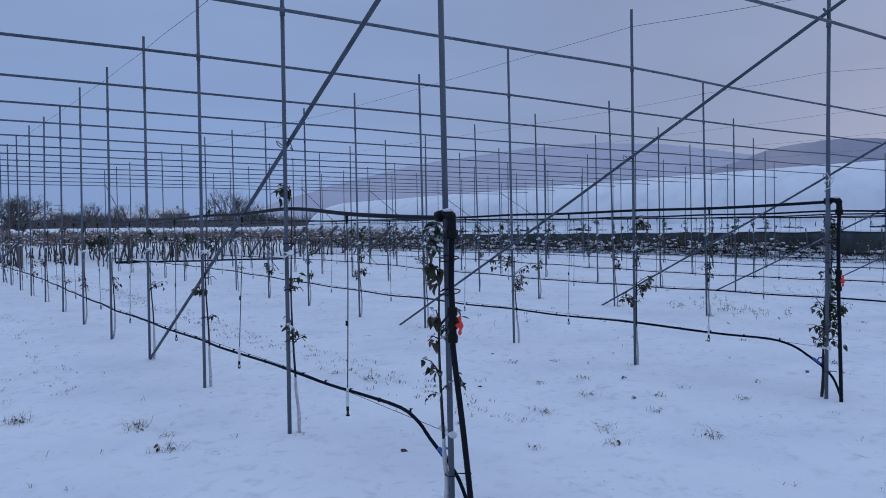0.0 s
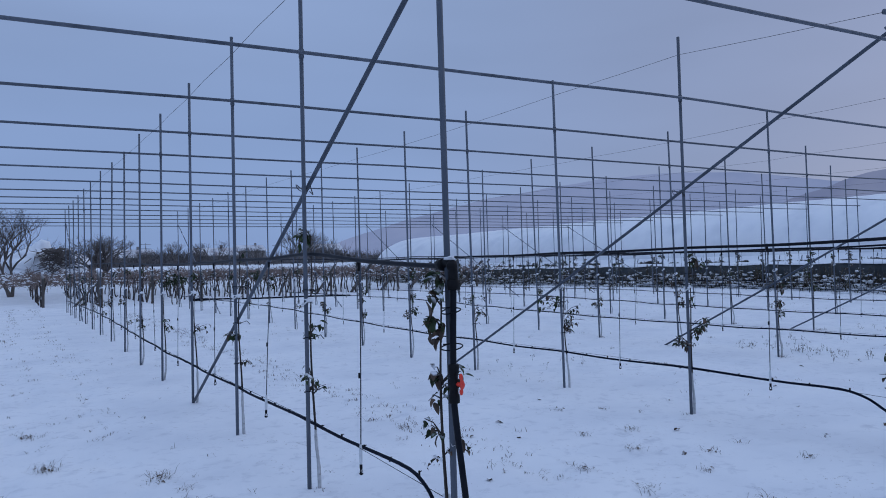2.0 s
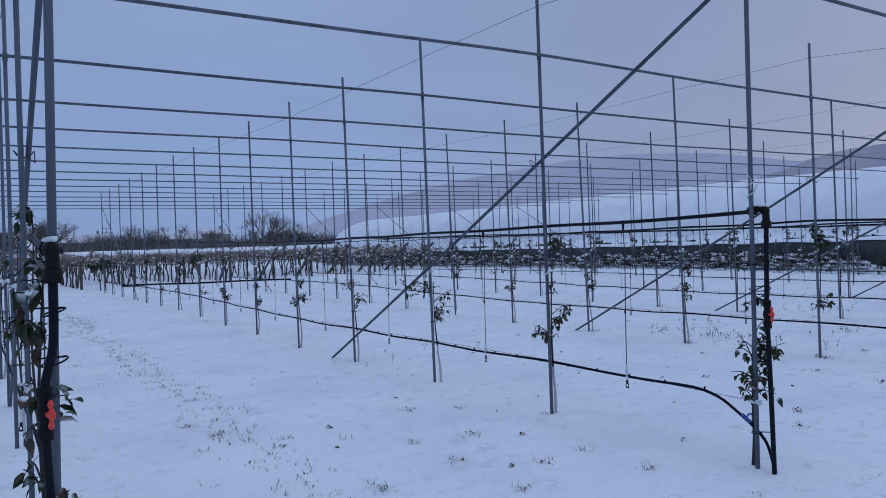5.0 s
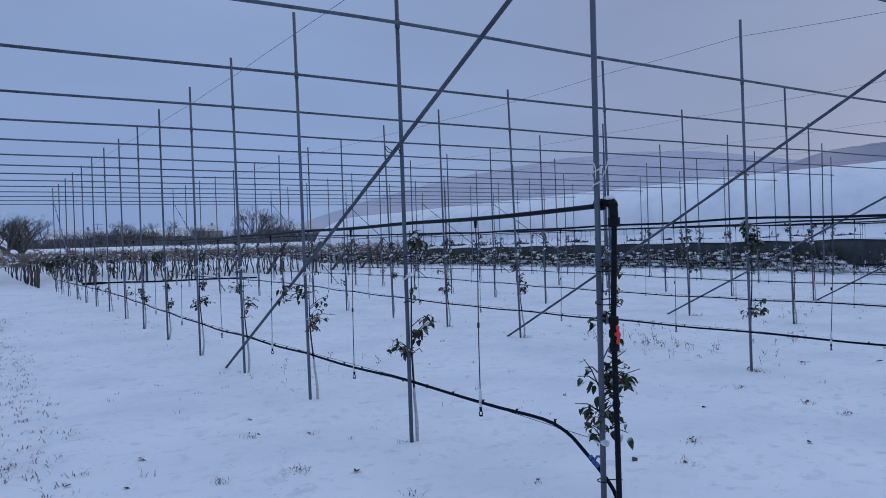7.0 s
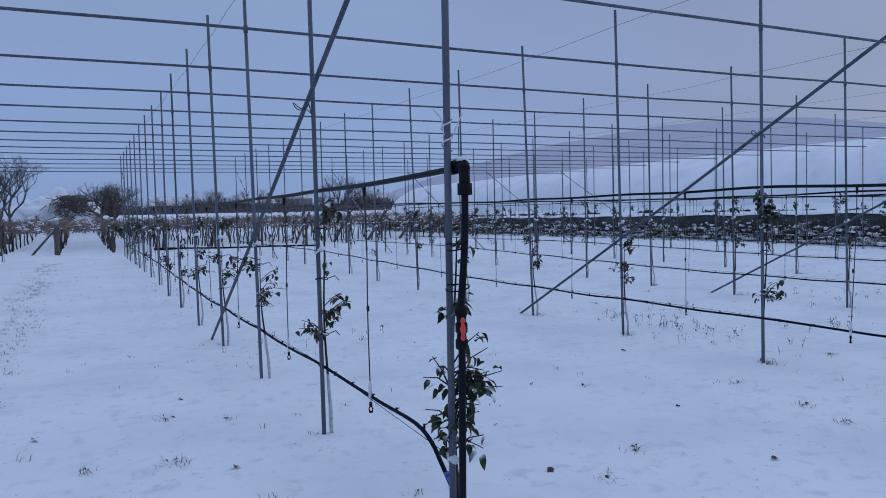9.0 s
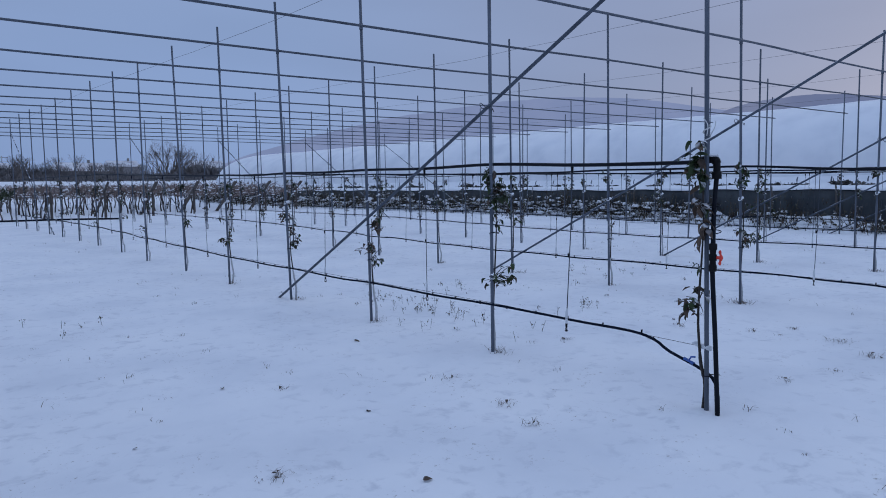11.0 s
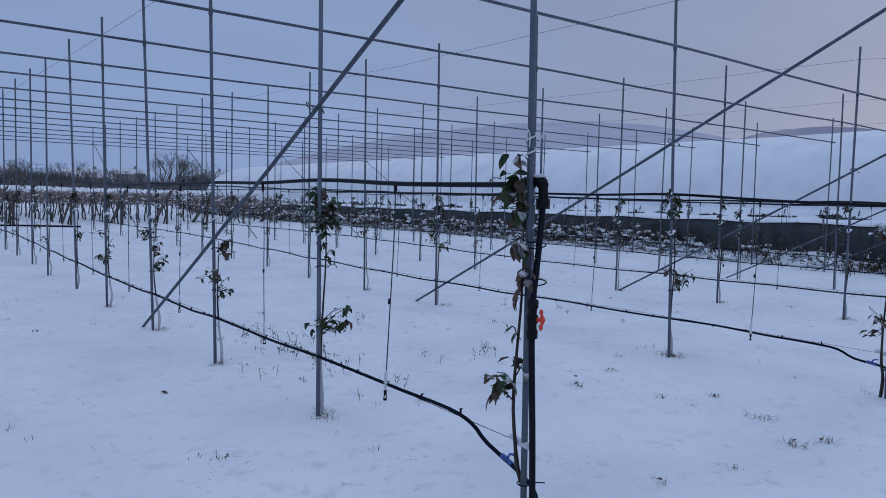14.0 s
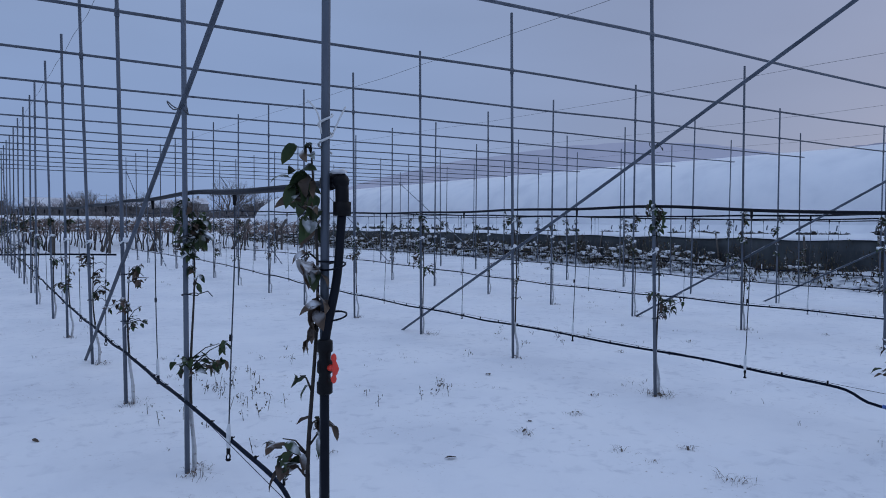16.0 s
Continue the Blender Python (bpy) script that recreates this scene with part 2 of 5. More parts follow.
class Shape:
    """Collects tubes and sheets for one mesh."""
    def __init__(self):
        self.v, self.f = [], []

    def tube(self, pts, radii, n=8, cap=True):
        pts = [Vector(p) for p in pts]
        if not hasattr(radii, "__len__"):
            radii = [radii] * len(pts)
        base = len(self.v)
        side = None
        for i, p in enumerate(pts):
            d = (pts[min(i + 1, len(pts) - 1)] - pts[max(i - 1, 0)]).normalized()
            if side is None:
                side = d.cross(Vector((0, 0, 1)) if abs(d.z) < 0.9 else Vector((0, 1, 0))).normalized()
            side = (side - d * side.dot(d)).normalized()
            up = d.cross(side)
            for k in range(n):
                a = 2 * math.pi * k / n
                self.v.append(tuple(p + (side * math.cos(a) + up * math.sin(a)) * radii[i]))
        for i in range(len(pts) - 1):
            for k in range(n):
                a, b = base + i * n + k, base + i * n + (k + 1) % n
                self.f.append((a, b, b + n, a + n))
        if cap:
            self.f.append(tuple(base + k for k in reversed(range(n))))
            self.f.append(tuple(base + (len(pts) - 1) * n + k for k in range(n)))
        return self

    def blob(self, centre, size, seed=0, rough=0.2, seg=7, rings=5):
        c, base = Vector(centre), len(self.v)
        for i in range(rings + 1):
            th = math.pi * i / rings
            for k in range(seg):
                ph = 2 * math.pi * k / seg
                d = Vector((math.sin(th) * math.cos(ph), math.sin(th) * math.sin(ph), math.cos(th)))
                r = 1 + rough * noise.noise(d * 1.7 + Vector((seed * 3.1, seed, 0)))
                self.v.append((c.x + d.x * size[0] * r, c.y + d.y * size[1] * r, c.z + d.z * size[2] * r))
        for i in range(rings):
            for k in range(seg):
                a, b = base + i * seg + k, base + i * seg + (k + 1) % seg
                self.f.append((a, a + seg, b + seg, b))
        return self

    def box(self, lo, hi):
        base = len(self.v)
        for x in (lo[0], hi[0]):
            for y in (lo[1], hi[1]):
                for z in (lo[2], hi[2]):
                    self.v.append((x, y, z))
        for q in ((0, 1, 3, 2), (4, 6, 7, 5), (0, 4, 5, 1), (2, 3, 7, 6), (0, 2, 6, 4), (1, 5, 7, 3)):
            self.f.append(tuple(base + i for i in q))
        return self

    def sheet(self, m, verts, faces):
        base = len(self.v)
        self.v += [tuple(m @ Vector(p)) for p in verts]
        self.f += [tuple(base + i for i in q) for q in faces]
        return self

    def make(self, name, mat, parent=None, label="", smooth=True):
        return mesh_ob(name, self.v, self.f, mat, parent, label, smooth)


def empty(name, at, label="", category="", group="", kind=""):
    ob = new(name)
    ob.location = at
    return tagged(ob, label, category, group, kind)


def bend(pts, n=8):
    """A smooth line through the points."""
    pts = [Vector(p) for p in pts]
    out = []
    for i in range(len(pts) - 1):
        p0, p1, p2, p3 = pts[max(i - 1, 0)], pts[i], pts[i + 1], pts[min(i + 2, len(pts) - 1)]
        for k in range(n):
            t = k / n
            out.append(0.5 * (2 * p1 + (p2 - p0) * t + (2 * p0 - 5 * p1 + 4 * p2 - p3) * t * t + (3 * p1 - p0 - 3 * p2 + p3) * t ** 3))
    return out + [pts[-1]]


# ---- the plan ----
ROW_X = [2.25, 6.035, 10.05, 13.88, 17.81, 21.66, 25.46]
SKEW = [0, 0, 0, 0, -0.028, -0.027, -0.012]         # the last rows close up a little towards their far ends
ROW_Y = [2.88, 4.82, 6.67, 8.53] + [8.53 + 1.84 * k for k in range(1, 12)]
BAR_Z, PIPE_Z = 2.985, 1.545
TOPS = [3.55, 3.55, 3.56, 3.58, 3.605, 3.63, 3.63, 3.69, 3.73, 3.73, 3.74, 3.74, 3.75, 3.75, 3.75]
BAR_H = [2.955, 2.95, 2.985, 3.005, 3.033, 3.06, 3.072, 3.10, 3.13, 3.155, 3.175, 3.18, 3.19, 3.185, 3.185]
BAR_DEV = {0: [-0.03, 0.0, 0.04, 0.08, 0.08, 0.08, 0.08], 1: [-0.040, 0.02, -0.01, -0.032, 0.0, 0.025, 0.035], 2: [-0.020, 0.003, -0.01, -0.012, 0.013, 0.045, 0.035], 3: [0.005, 0.01, -0.01, -0.005, 0.025, 0.025, 0.02], 4: [0.002, 0.012, -0.018, 0.002, 0.01, 0.01, 0.01]}
# posts that stand off the line: foot x, foot y, x of the head
POSTS = {(0, 1): (2.233, 4.76, 2.25), (0, 2): (2.247, 6.60, 2.268), (0, 3): (2.271, 8.53, 2.296), (0, 4): (2.264, 10.37, 2.302), (0, 5): (2.259, 12.21, 2.30), (0, 6): (2.268, 14.05, 2.313), (0, 7): (2.25, 15.89, 2.321), (0, 8): (2.235, 17.73, 2.293),
         (1, 1): (6.037, 4.805, 6.032), (1, 2): (6.037, 6.635, 6.005), (1, 3): (6.032, 8.51, 6.0), (1, 4): (6.03, 10.37, 6.015), (1, 5): (6.022, 12.21, 6.01),
         (2, 1): (10.084, 4.795, 10.068), (2, 2): (10.085, 6.67, 10.03), (2, 3): (10.09, 8.50, 9.998), (2, 4): (10.065, 10.37, 10.028), (2, 5): (10.075, 12.21, 10.005), (2, 6): (10.004, 14.05, 10.004),
         (3, 1): (13.83, 4.69, 13.70), (3, 2): (13.845, 6.586, 13.782), (3, 3): (13.905, 8.53, 13.866), (3, 4): (13.875, 10.37, 13.84), (3, 5): (13.845, 12.21, 13.83)}
DRIP = [0.405, 0.40, 0.382, 0.335, 0.345, 0.345, 0.345]
FENCE_X, FENCE_TOP = 27.0, 1.07


def rise(y):
    """The field climbs a hand's breadth towards its far end."""
    u = max(0.0, min(1.0, (y - 8.5) / 11))
    return 0.16 * u * u * (3 - 2 * u)


def ground_z(x, y):
    d = max(0.0, min(1.0, (y - 50) / 34))
    far = 2.0 * d * d * (3 - 2 * d)
    p = Vector((x, y, 0))
    near = 1.0 if abs(x) < 60 and -30 < y < 70 else 0.0
    z = 0.035 * noise.noise(p * 0.35) + near * (0.012 * noise.noise(p * 1.3) + 0.008 * noise.noise(p * 3.1 + Vector((7, 3, 0))) - 0.05 * max(0, noise.noise(p * 2.2 + Vector((1, 9, 4))) - 0.26) - 0.035 * max(0, noise.noise(p * 4.6 + Vector((3, 1, 8))) - 0.34))
    foot = (0.22 + 0.14 * max(0.0, min(1.0, (16 - y) / 6))) * math.exp(-((x - FENCE_X + 0.2) / 0.5) ** 2) * max(0, 0.55 + noise.noise(Vector((x * 0.8, y * 0.7, 4)))) if y < 62 else 0
    worn = 0.0
    if -1 < x < 6 and 3 < y < 36:
        worn = max(math.exp(-((x - c - 0.15 * noise.noise(Vector((y * 0.3, 0, 0)))) / 0.24) ** 2) for c in (0.58, 1.22, 3.78)) * max(0, noise.noise(Vector((x * 3.6, y * 2.6, 8))) + 0.05)
    return far + rise(y) + z + foot - 0.02 - 0.07 * worn


# ---- ground ----
def steps(lo, a, b, hi, fine):
    out = list(np.arange(a, b, fine))
    d, v = fine, b
    while v < hi:
        out.append(v)
        d *= 1.35
        v += d
    out.append(hi)
    d, v = fine, a
    while v > lo:
        d *= 1.35
        v -= d
        out.insert(0, max(v, lo))
    return out


gx, gy = steps(-3500, -3, 29, 3500, 0.08), steps(-1500, -1, 16, 4500, 0.08)
gv = [(x, y, ground_z(x, y)) for y in gy for x in gx]
W = len(gx)
gf = [(j * W + i, j * W + i + 1, (j + 1) * W + i + 1, (j + 1) * W + i) for j in range(len(gy) - 1) for i in range(W - 1)]
ground = mesh_ob("ground", gv, gf, SNOW_FLOOR)
tagged(ground, "flat orchard ground under thin trodden snow", "ground", kind="structure")

# ---- hills: a plain far backdrop that glows, mist put into its colour ----
def mist_glow_material(name, low, high):
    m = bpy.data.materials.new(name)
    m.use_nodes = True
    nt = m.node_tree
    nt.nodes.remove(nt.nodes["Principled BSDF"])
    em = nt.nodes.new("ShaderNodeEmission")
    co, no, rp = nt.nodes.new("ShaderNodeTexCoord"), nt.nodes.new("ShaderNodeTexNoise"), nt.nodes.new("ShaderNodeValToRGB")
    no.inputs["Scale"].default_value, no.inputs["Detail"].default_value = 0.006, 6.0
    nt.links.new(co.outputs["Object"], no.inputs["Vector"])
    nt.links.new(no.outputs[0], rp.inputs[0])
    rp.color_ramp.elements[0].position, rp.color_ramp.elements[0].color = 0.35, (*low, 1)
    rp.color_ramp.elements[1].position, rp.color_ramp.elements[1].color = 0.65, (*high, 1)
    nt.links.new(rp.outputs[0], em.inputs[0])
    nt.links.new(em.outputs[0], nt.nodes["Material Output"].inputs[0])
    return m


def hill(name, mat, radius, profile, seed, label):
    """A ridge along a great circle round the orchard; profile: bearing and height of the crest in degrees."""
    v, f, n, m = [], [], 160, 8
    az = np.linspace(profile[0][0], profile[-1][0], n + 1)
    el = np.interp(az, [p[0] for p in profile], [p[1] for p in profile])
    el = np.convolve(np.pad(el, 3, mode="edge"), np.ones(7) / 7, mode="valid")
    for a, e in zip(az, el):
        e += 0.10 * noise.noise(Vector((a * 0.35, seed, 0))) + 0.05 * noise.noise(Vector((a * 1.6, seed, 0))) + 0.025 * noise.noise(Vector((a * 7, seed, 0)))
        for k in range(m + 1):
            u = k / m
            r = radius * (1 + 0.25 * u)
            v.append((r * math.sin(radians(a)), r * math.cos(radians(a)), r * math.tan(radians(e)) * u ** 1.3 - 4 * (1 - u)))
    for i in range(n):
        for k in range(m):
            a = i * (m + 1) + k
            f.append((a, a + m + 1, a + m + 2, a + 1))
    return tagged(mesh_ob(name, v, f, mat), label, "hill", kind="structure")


hill("backdrop_hill_far", mist_glow_material("far_hill_haze_glow", (0.182, 0.238, 0.418), (0.212, 0.266, 0.452)), 2400, [(14, 0.0), (19, 0.6), (24, 2.5), (31, 4.4), (35, 5.2), (43, 6.2), (48, 6.55), (54, 6.1), (60, 5.0), (72, 4.2), (100, 2.5)], 3.3, "distant hillside, winter mist painted in as a pale glow")
hill("backdrop_hill_near", mist_glow_material("near_hill_haze_glow", (0.130, 0.165, 0.300), (0.175, 0.210, 0.345)), 1500, [(52, 0.5), (56, 3.9), (59, 4.85), (61.3, 5.55), (65, 5.9), (69, 5.5), (76, 4.9), (100, 3.0)], 8.1, "wooded hill under low cloud, grey-blue haze painted in")

# ---- greenhouse ----
def greenhouse():
    y0, y1, eave, ridge_x, ridge_z = -30.0, 57.5, 1.42, 33.0, 3.98
    house = empty("greenhouse", (28.4, 15, 0), "long low plastic-film greenhouse with snow-covered arched roof", "greenhouse")
    inv = Vector((28.4, 15, 0))
    n, span = 18, ridge_x - 28.6
    def arch(u, y):
        a = math.pi * u
        sag = 0.05 * math.sin(y * math.pi / 1.0) ** 2 * (1 - abs(2 * u - 1)) * 0.3
        return (ridge_x - span * math.cos(a), y, eave + (ridge_z - eave) * math.sin(a) ** 0.8 + 0.05 * noise.noise(Vector((u * 4, y * 0.25, 0))) - sag)
    ys = [y0 + 0.5 * i for i in range(int((y1 - y0) / 0.5) + 1)]
    v, f = [], []
    for y in ys:
        for i in range(n + 1):
            v.append(tuple(Vector(arch(i / n, y)) - inv))
    for j in range(len(ys) - 1):
        for i in range(n):
            a = j * (n + 1) + i
            f.append((a, a + 1, a + n + 2, a + n + 1))
    # the rounded far end closes like half a dome
    base, rings = (len(ys) - 1) * (n + 1), 6
    prev = base
    for r in range(1, rings + 1):
        w = math.cos(math.pi / 2 * r / rings)
        start = len(v)
        for i in range(n + 1):
            p = Vector(arch(i / n, y1))
            q = Vector((ridge_x + (p.x - ridge_x) * (0.75 + 0.25 * w), y1 + 2.6 * math.sin(math.pi / 2 * r / rings), eave + (p.z - eave) * w ** 0.5))
            v.append(tuple(q - inv))
        for i in range(n):
            f.append((prev + i, prev + i + 1, start + i + 1, start + i))
        prev = start
    mesh_ob("roof", v, f, SNOW, house, "film roof under an even sheet of snow")
    # snow-covered ledge between the wall and the roof foot
    v, f = [], []
    for j, y in enumerate(ys):
        for k, (x, z) in enumerate(((27.08, 0.0), (27.08, FENCE_TOP + 0.02), (27.5, FENCE_TOP + 0.12), (28.1, 1.24), (28.75, eave + 0.12))):
            w = 0.05 * noise.noise(Vector((y * 0.9, k, 3))) if k else 0
            v.append((x - inv.x, y - inv.y, z + w))
    for j in range(len(ys) - 1):
        for k in range(4):
            a = j * 5 + k
            f.append((a, a + 5, a + 6, a + 1))
    mesh_ob("snow_ledge", v, f, SNOW, house, "bank of snow along the foot of the roof")
    # dark netting wall, wavy between its stakes
    v, f = [], []
    yy = [y0 + 0.25 * i for i in range(int((y1 - y0) / 0.25) + 1)]
    for y in yy:
        for k in range(5):
            z = FENCE_TOP * k / 4 + (0.025 * math.sin(y * 2.1) + 0.02 * noise.noise(Vector((y, 0, 0))) if k == 4 else 0)
            x = FENCE_X - 0.03 + 0.05 * noise.noise(Vector((y * 0.7, k * 0.5, 9)))
            v.append((x - inv.x, y - inv.y, z))
    for j in range(len(yy) - 1):
        for k in range(4):
            a = j * 5 + k
            f.append((a, a + 1, a + 6, a + 5))
    wall = mesh_ob("net_wall", v, f, NET, house, "dark shade netting stretched along the side")
    sol = wall.modifiers.new("thick", "SOLIDIFY")
    sol.thickness = 0.012
    cord = Shape()
    cord.tube([(FENCE_X - 0.05 - inv.x, y - inv.y, FENCE_TOP + 0.025 * math.sin(y * 2.1)) for y in yy[::2]], 0.012, 5)
    cord.make("top_cord", PIPE, house)
    rnd = random.Random(5)
    stake = Shape().tube([(0, 0, 0), (0.01, 0.02, 0.6), (0, 0.05, 1.22)], [0.03, 0.028, 0.025], 7)
    me = None
    y = -2.0
    while y < y1 - 0.5:
        if me is None:
            ob = stake.make("stake", TIMBER, house)
            me = ob.data
        else:
            ob = new("stake", me)
            ob.parent = house
        ob.matrix_basis = pose(FENCE_X - 0.12 - inv.x, y - inv.y, 0, rnd.uniform(-7, 7), rnd.uniform(-4, 4), rnd.uniform(0, 360))
        y += rnd.uniform(1.7, 2.6)
    # hoop feet and dark clods at the roof's foot
    hoop = Shape().tube([(0, 0, -0.25), (0, 0, -0.02), (0.04, 0, 0.07)], 0.018, 6)
    hm = None
    y = -8.0
    while y < y1 - 0.5:
        if hm is None:
            ob = hoop.make("hoop_foot", STEEL, house)
            hm = ob.data
        else:
            ob = new("hoop_foot", hm)
            ob.parent = house
        ob.location = (28.25 - inv.x, y - inv.y, 1.38)
        y += 1.0
    clods = []
    for c in range(6):
        s = Shape()
        for q in range(5):                          # a ragged strip of bare soil
            s.blob((0.1 + rnd.uniform(-0.05, 0.05), -0.4 + 0.2 * q + rnd.uniform(-0.06, 0.06), 0.01 + 0.03 * rnd.random()), (rnd.uniform(0.06, 0.15), rnd.uniform(0.14, 0.26), rnd.uniform(0.035, 0.085)), c * 7 + q, 1.3, 11, 7)
        for q in range(9):                          # stubble and stubs
            y = rnd.uniform(-0.5, 0.5)
            s.tube([(0.1, y, 0.0), (0.1 + rnd.uniform(-0.06, 0.06), y + rnd.uniform(-0.08, 0.08), rnd.uniform(0.08, 0.26))], [0.018, 0.007], 5)
        s.blob((0.12, rnd.uniform(-0.2, 0.2), 0.13), (0.05, 0.06, 0.07), c + 40, 0.9, 8, 6)
        clods.append(s)
    cm = [None] * 6
    y = -6.0
    while y < 50:
        c = rnd.randrange(6)
        if cm[c] is None:
            ob = clods[c].make("clod", SOIL, house)
            cm[c] = ob.data
        else:
            ob = new("clod", cm[c])
            ob.parent = house
        tagged(ob, "strip of bare dark soil with stubble", kind="stuff")
        k = rnd.uniform(0.45, 0.95)
        ob.matrix_basis = pose(27.75 - inv.x, y - inv.y, 1.18, rnd.uniform(-8, 8), -14, rnd.uniform(-12, 12)) @ Matrix.Diagonal((k * 1.2, k * rnd.uniform(0.7, 1.7), k * 0.8, 1))
        y += rnd.choice((0.7, 1.0, 1.1, 1.9, 1.4))


greenhouse()

# ---- trellis ----
def wobble(i, j, k, a):
    return a * noise.noise(Vector((i * 3.7 + 0.3, j * 2.3 + 0.7, k * 1.9)))


def row_x(i, y):
    return ROW_X[i] + SKEW[i] * (y - 8)


def post_foot(i, j):
    y = ROW_Y[j]
    x = row_x(i, y) + wobble(i, j, 1, 0.05)
    if (i, j) in POSTS:
        return POSTS[i, j][:2]
    if j == 0:
        return [(2.185, 2.81), (5.985, 2.87), (10.0, 2.755), (13.95, 2.80)][i] if i < 4 else (x - 0.08, y)
    return x, y + wobble(i, j, 2, 0.05)


def post_at(i, j, z):
    """The post's axis: its foot stands a little off the line of the bars."""
    x0, y0 = post_foot(i, j)
    x1, y1 = row_x(i, ROW_Y[j]), ROW_Y[j]
    if j == 0 and i < 4:
        x1, y1 = [(2.25, 2.93), (6.0, 2.85), (10.05, 2.845), (13.93, 2.77)][i]
    u = z / BAR_Z
    if (i, j) in POSTS:
        x1, y1 = x0 + (POSTS[i, j][2] - x0) * BAR_Z / TOPS[j], y0
    bow = -0.07 * max(0.0, math.sin(math.pi * u)) if (i, j) == (3, 0) else 0.0
    return Vector((x0 + (x1 - x0) * u + bow, y0 + (y1 - y0) * u, z))


def bar_z(i, j):
    return BAR_H[j] + (BAR_DEV[j][i] if j in BAR_DEV else 0.0)


def trellis_post(i, j):
    x, y = post_foot(i, j)
    g = ground_z(x, y)
    top = TOPS[j] + wobble(i, j, 3, 0.03)
    ob = empty("trellis_post", (x, y, g), "thin galvanised steel tube post set in snow" if j else "galvanised row-end post with pipes tied to it", "post", "trellis posts")
    rel = Vector((x, y, g))
    sh = Shape().tube([post_at(i, j, z) - rel for z in (g - 0.25, 1.0, 2.0, top)], 0.0145, 10)
    sh.make("tube", STEEL, ob)
    p = post_at(i, j, bar_z(i, j)) - rel
    cl = Shape().tube([p + Vector((0, 0, -0.03)), p + Vector((0, 0, 0.03))], 0.019, 10)
    cl.tube([p + Vector((0, -0.026, 0)), p + Vector((0.0, -0.05, 0))], 0.008, 6)
    cl.make("clamp", STEEL, ob)
    if i < 5 and j and j < 12:
        z = 1.18 + wobble(i, j, 5, 0.08)
        p = post_at(i, j, z) - rel
        tie = Shape().tube([p + Vector((0.022 * math.cos(a), 0.022 * math.sin(a), 0.012 * math.sin(a * 1.5))) for a in np.linspace(0, 2 * math.pi, 13)], 0.006, 5)
        tie.tube([p + Vector((0.02, 0, 0)), p + Vector((0.045, 0.01, 0.004)), p + Vector((0.055, 0.015, -0.008))], 0.005, 5)
        tie.make("tie", WHITE, ob, "white plastic tree tie")
        Shape().blob(p + Vector((0.02, 0.0, 0.02)), (0.036, 0.028, 0.018), i * 17 + j, 0.5, 8, 5).make("snow_cap", SNOW, ob, "small cap of snow on the tie")
    return ob


for i in range(len(ROW_X)):
    for j in range(len(ROW_Y)):
        trellis_post(i, j)

for j, y in enumerate(ROW_Y):
    bar = empty("cross_bar", (ROW_X[3], y, BAR_H[j]), "thin galvanised bar joining the post heads across rows", "cross bar", "cross bars")
    xs = [-1.85, 0.2] + [row_x(k, y) for k in range(6)] + [row_x(6, y) + 0.1]
    pts = []
    for k, x in enumerate(xs):
        dz = bar_z(min(6, max(0, k - 2)), j) - BAR_H[j] - (0.012 * (2 - k) if k < 2 else 0)
        py = post_at(k - 2, j, BAR_Z).y - y if k > 1 else 0.0
        pts.append(Vector((x - ROW_X[3], py - 0.035, dz + wobble(k, j, 8, 0.006))))
        if 1 < k < len(xs) - 1:
            dm = (dz + bar_z(k - 1, j) - BAR_H[j]) / 2
            pts.append(Vector(((x + xs[k + 1]) / 2 - ROW_X[3], (py + post_at(k - 1, j, BAR_Z).y - y) / 2 - 0.035, dm - 0.008 + wobble(k, j, 9, 0.012))))
    Shape().tube(bend(pts, 4), 0.0130, 8).make("tube", STEEL, bar)

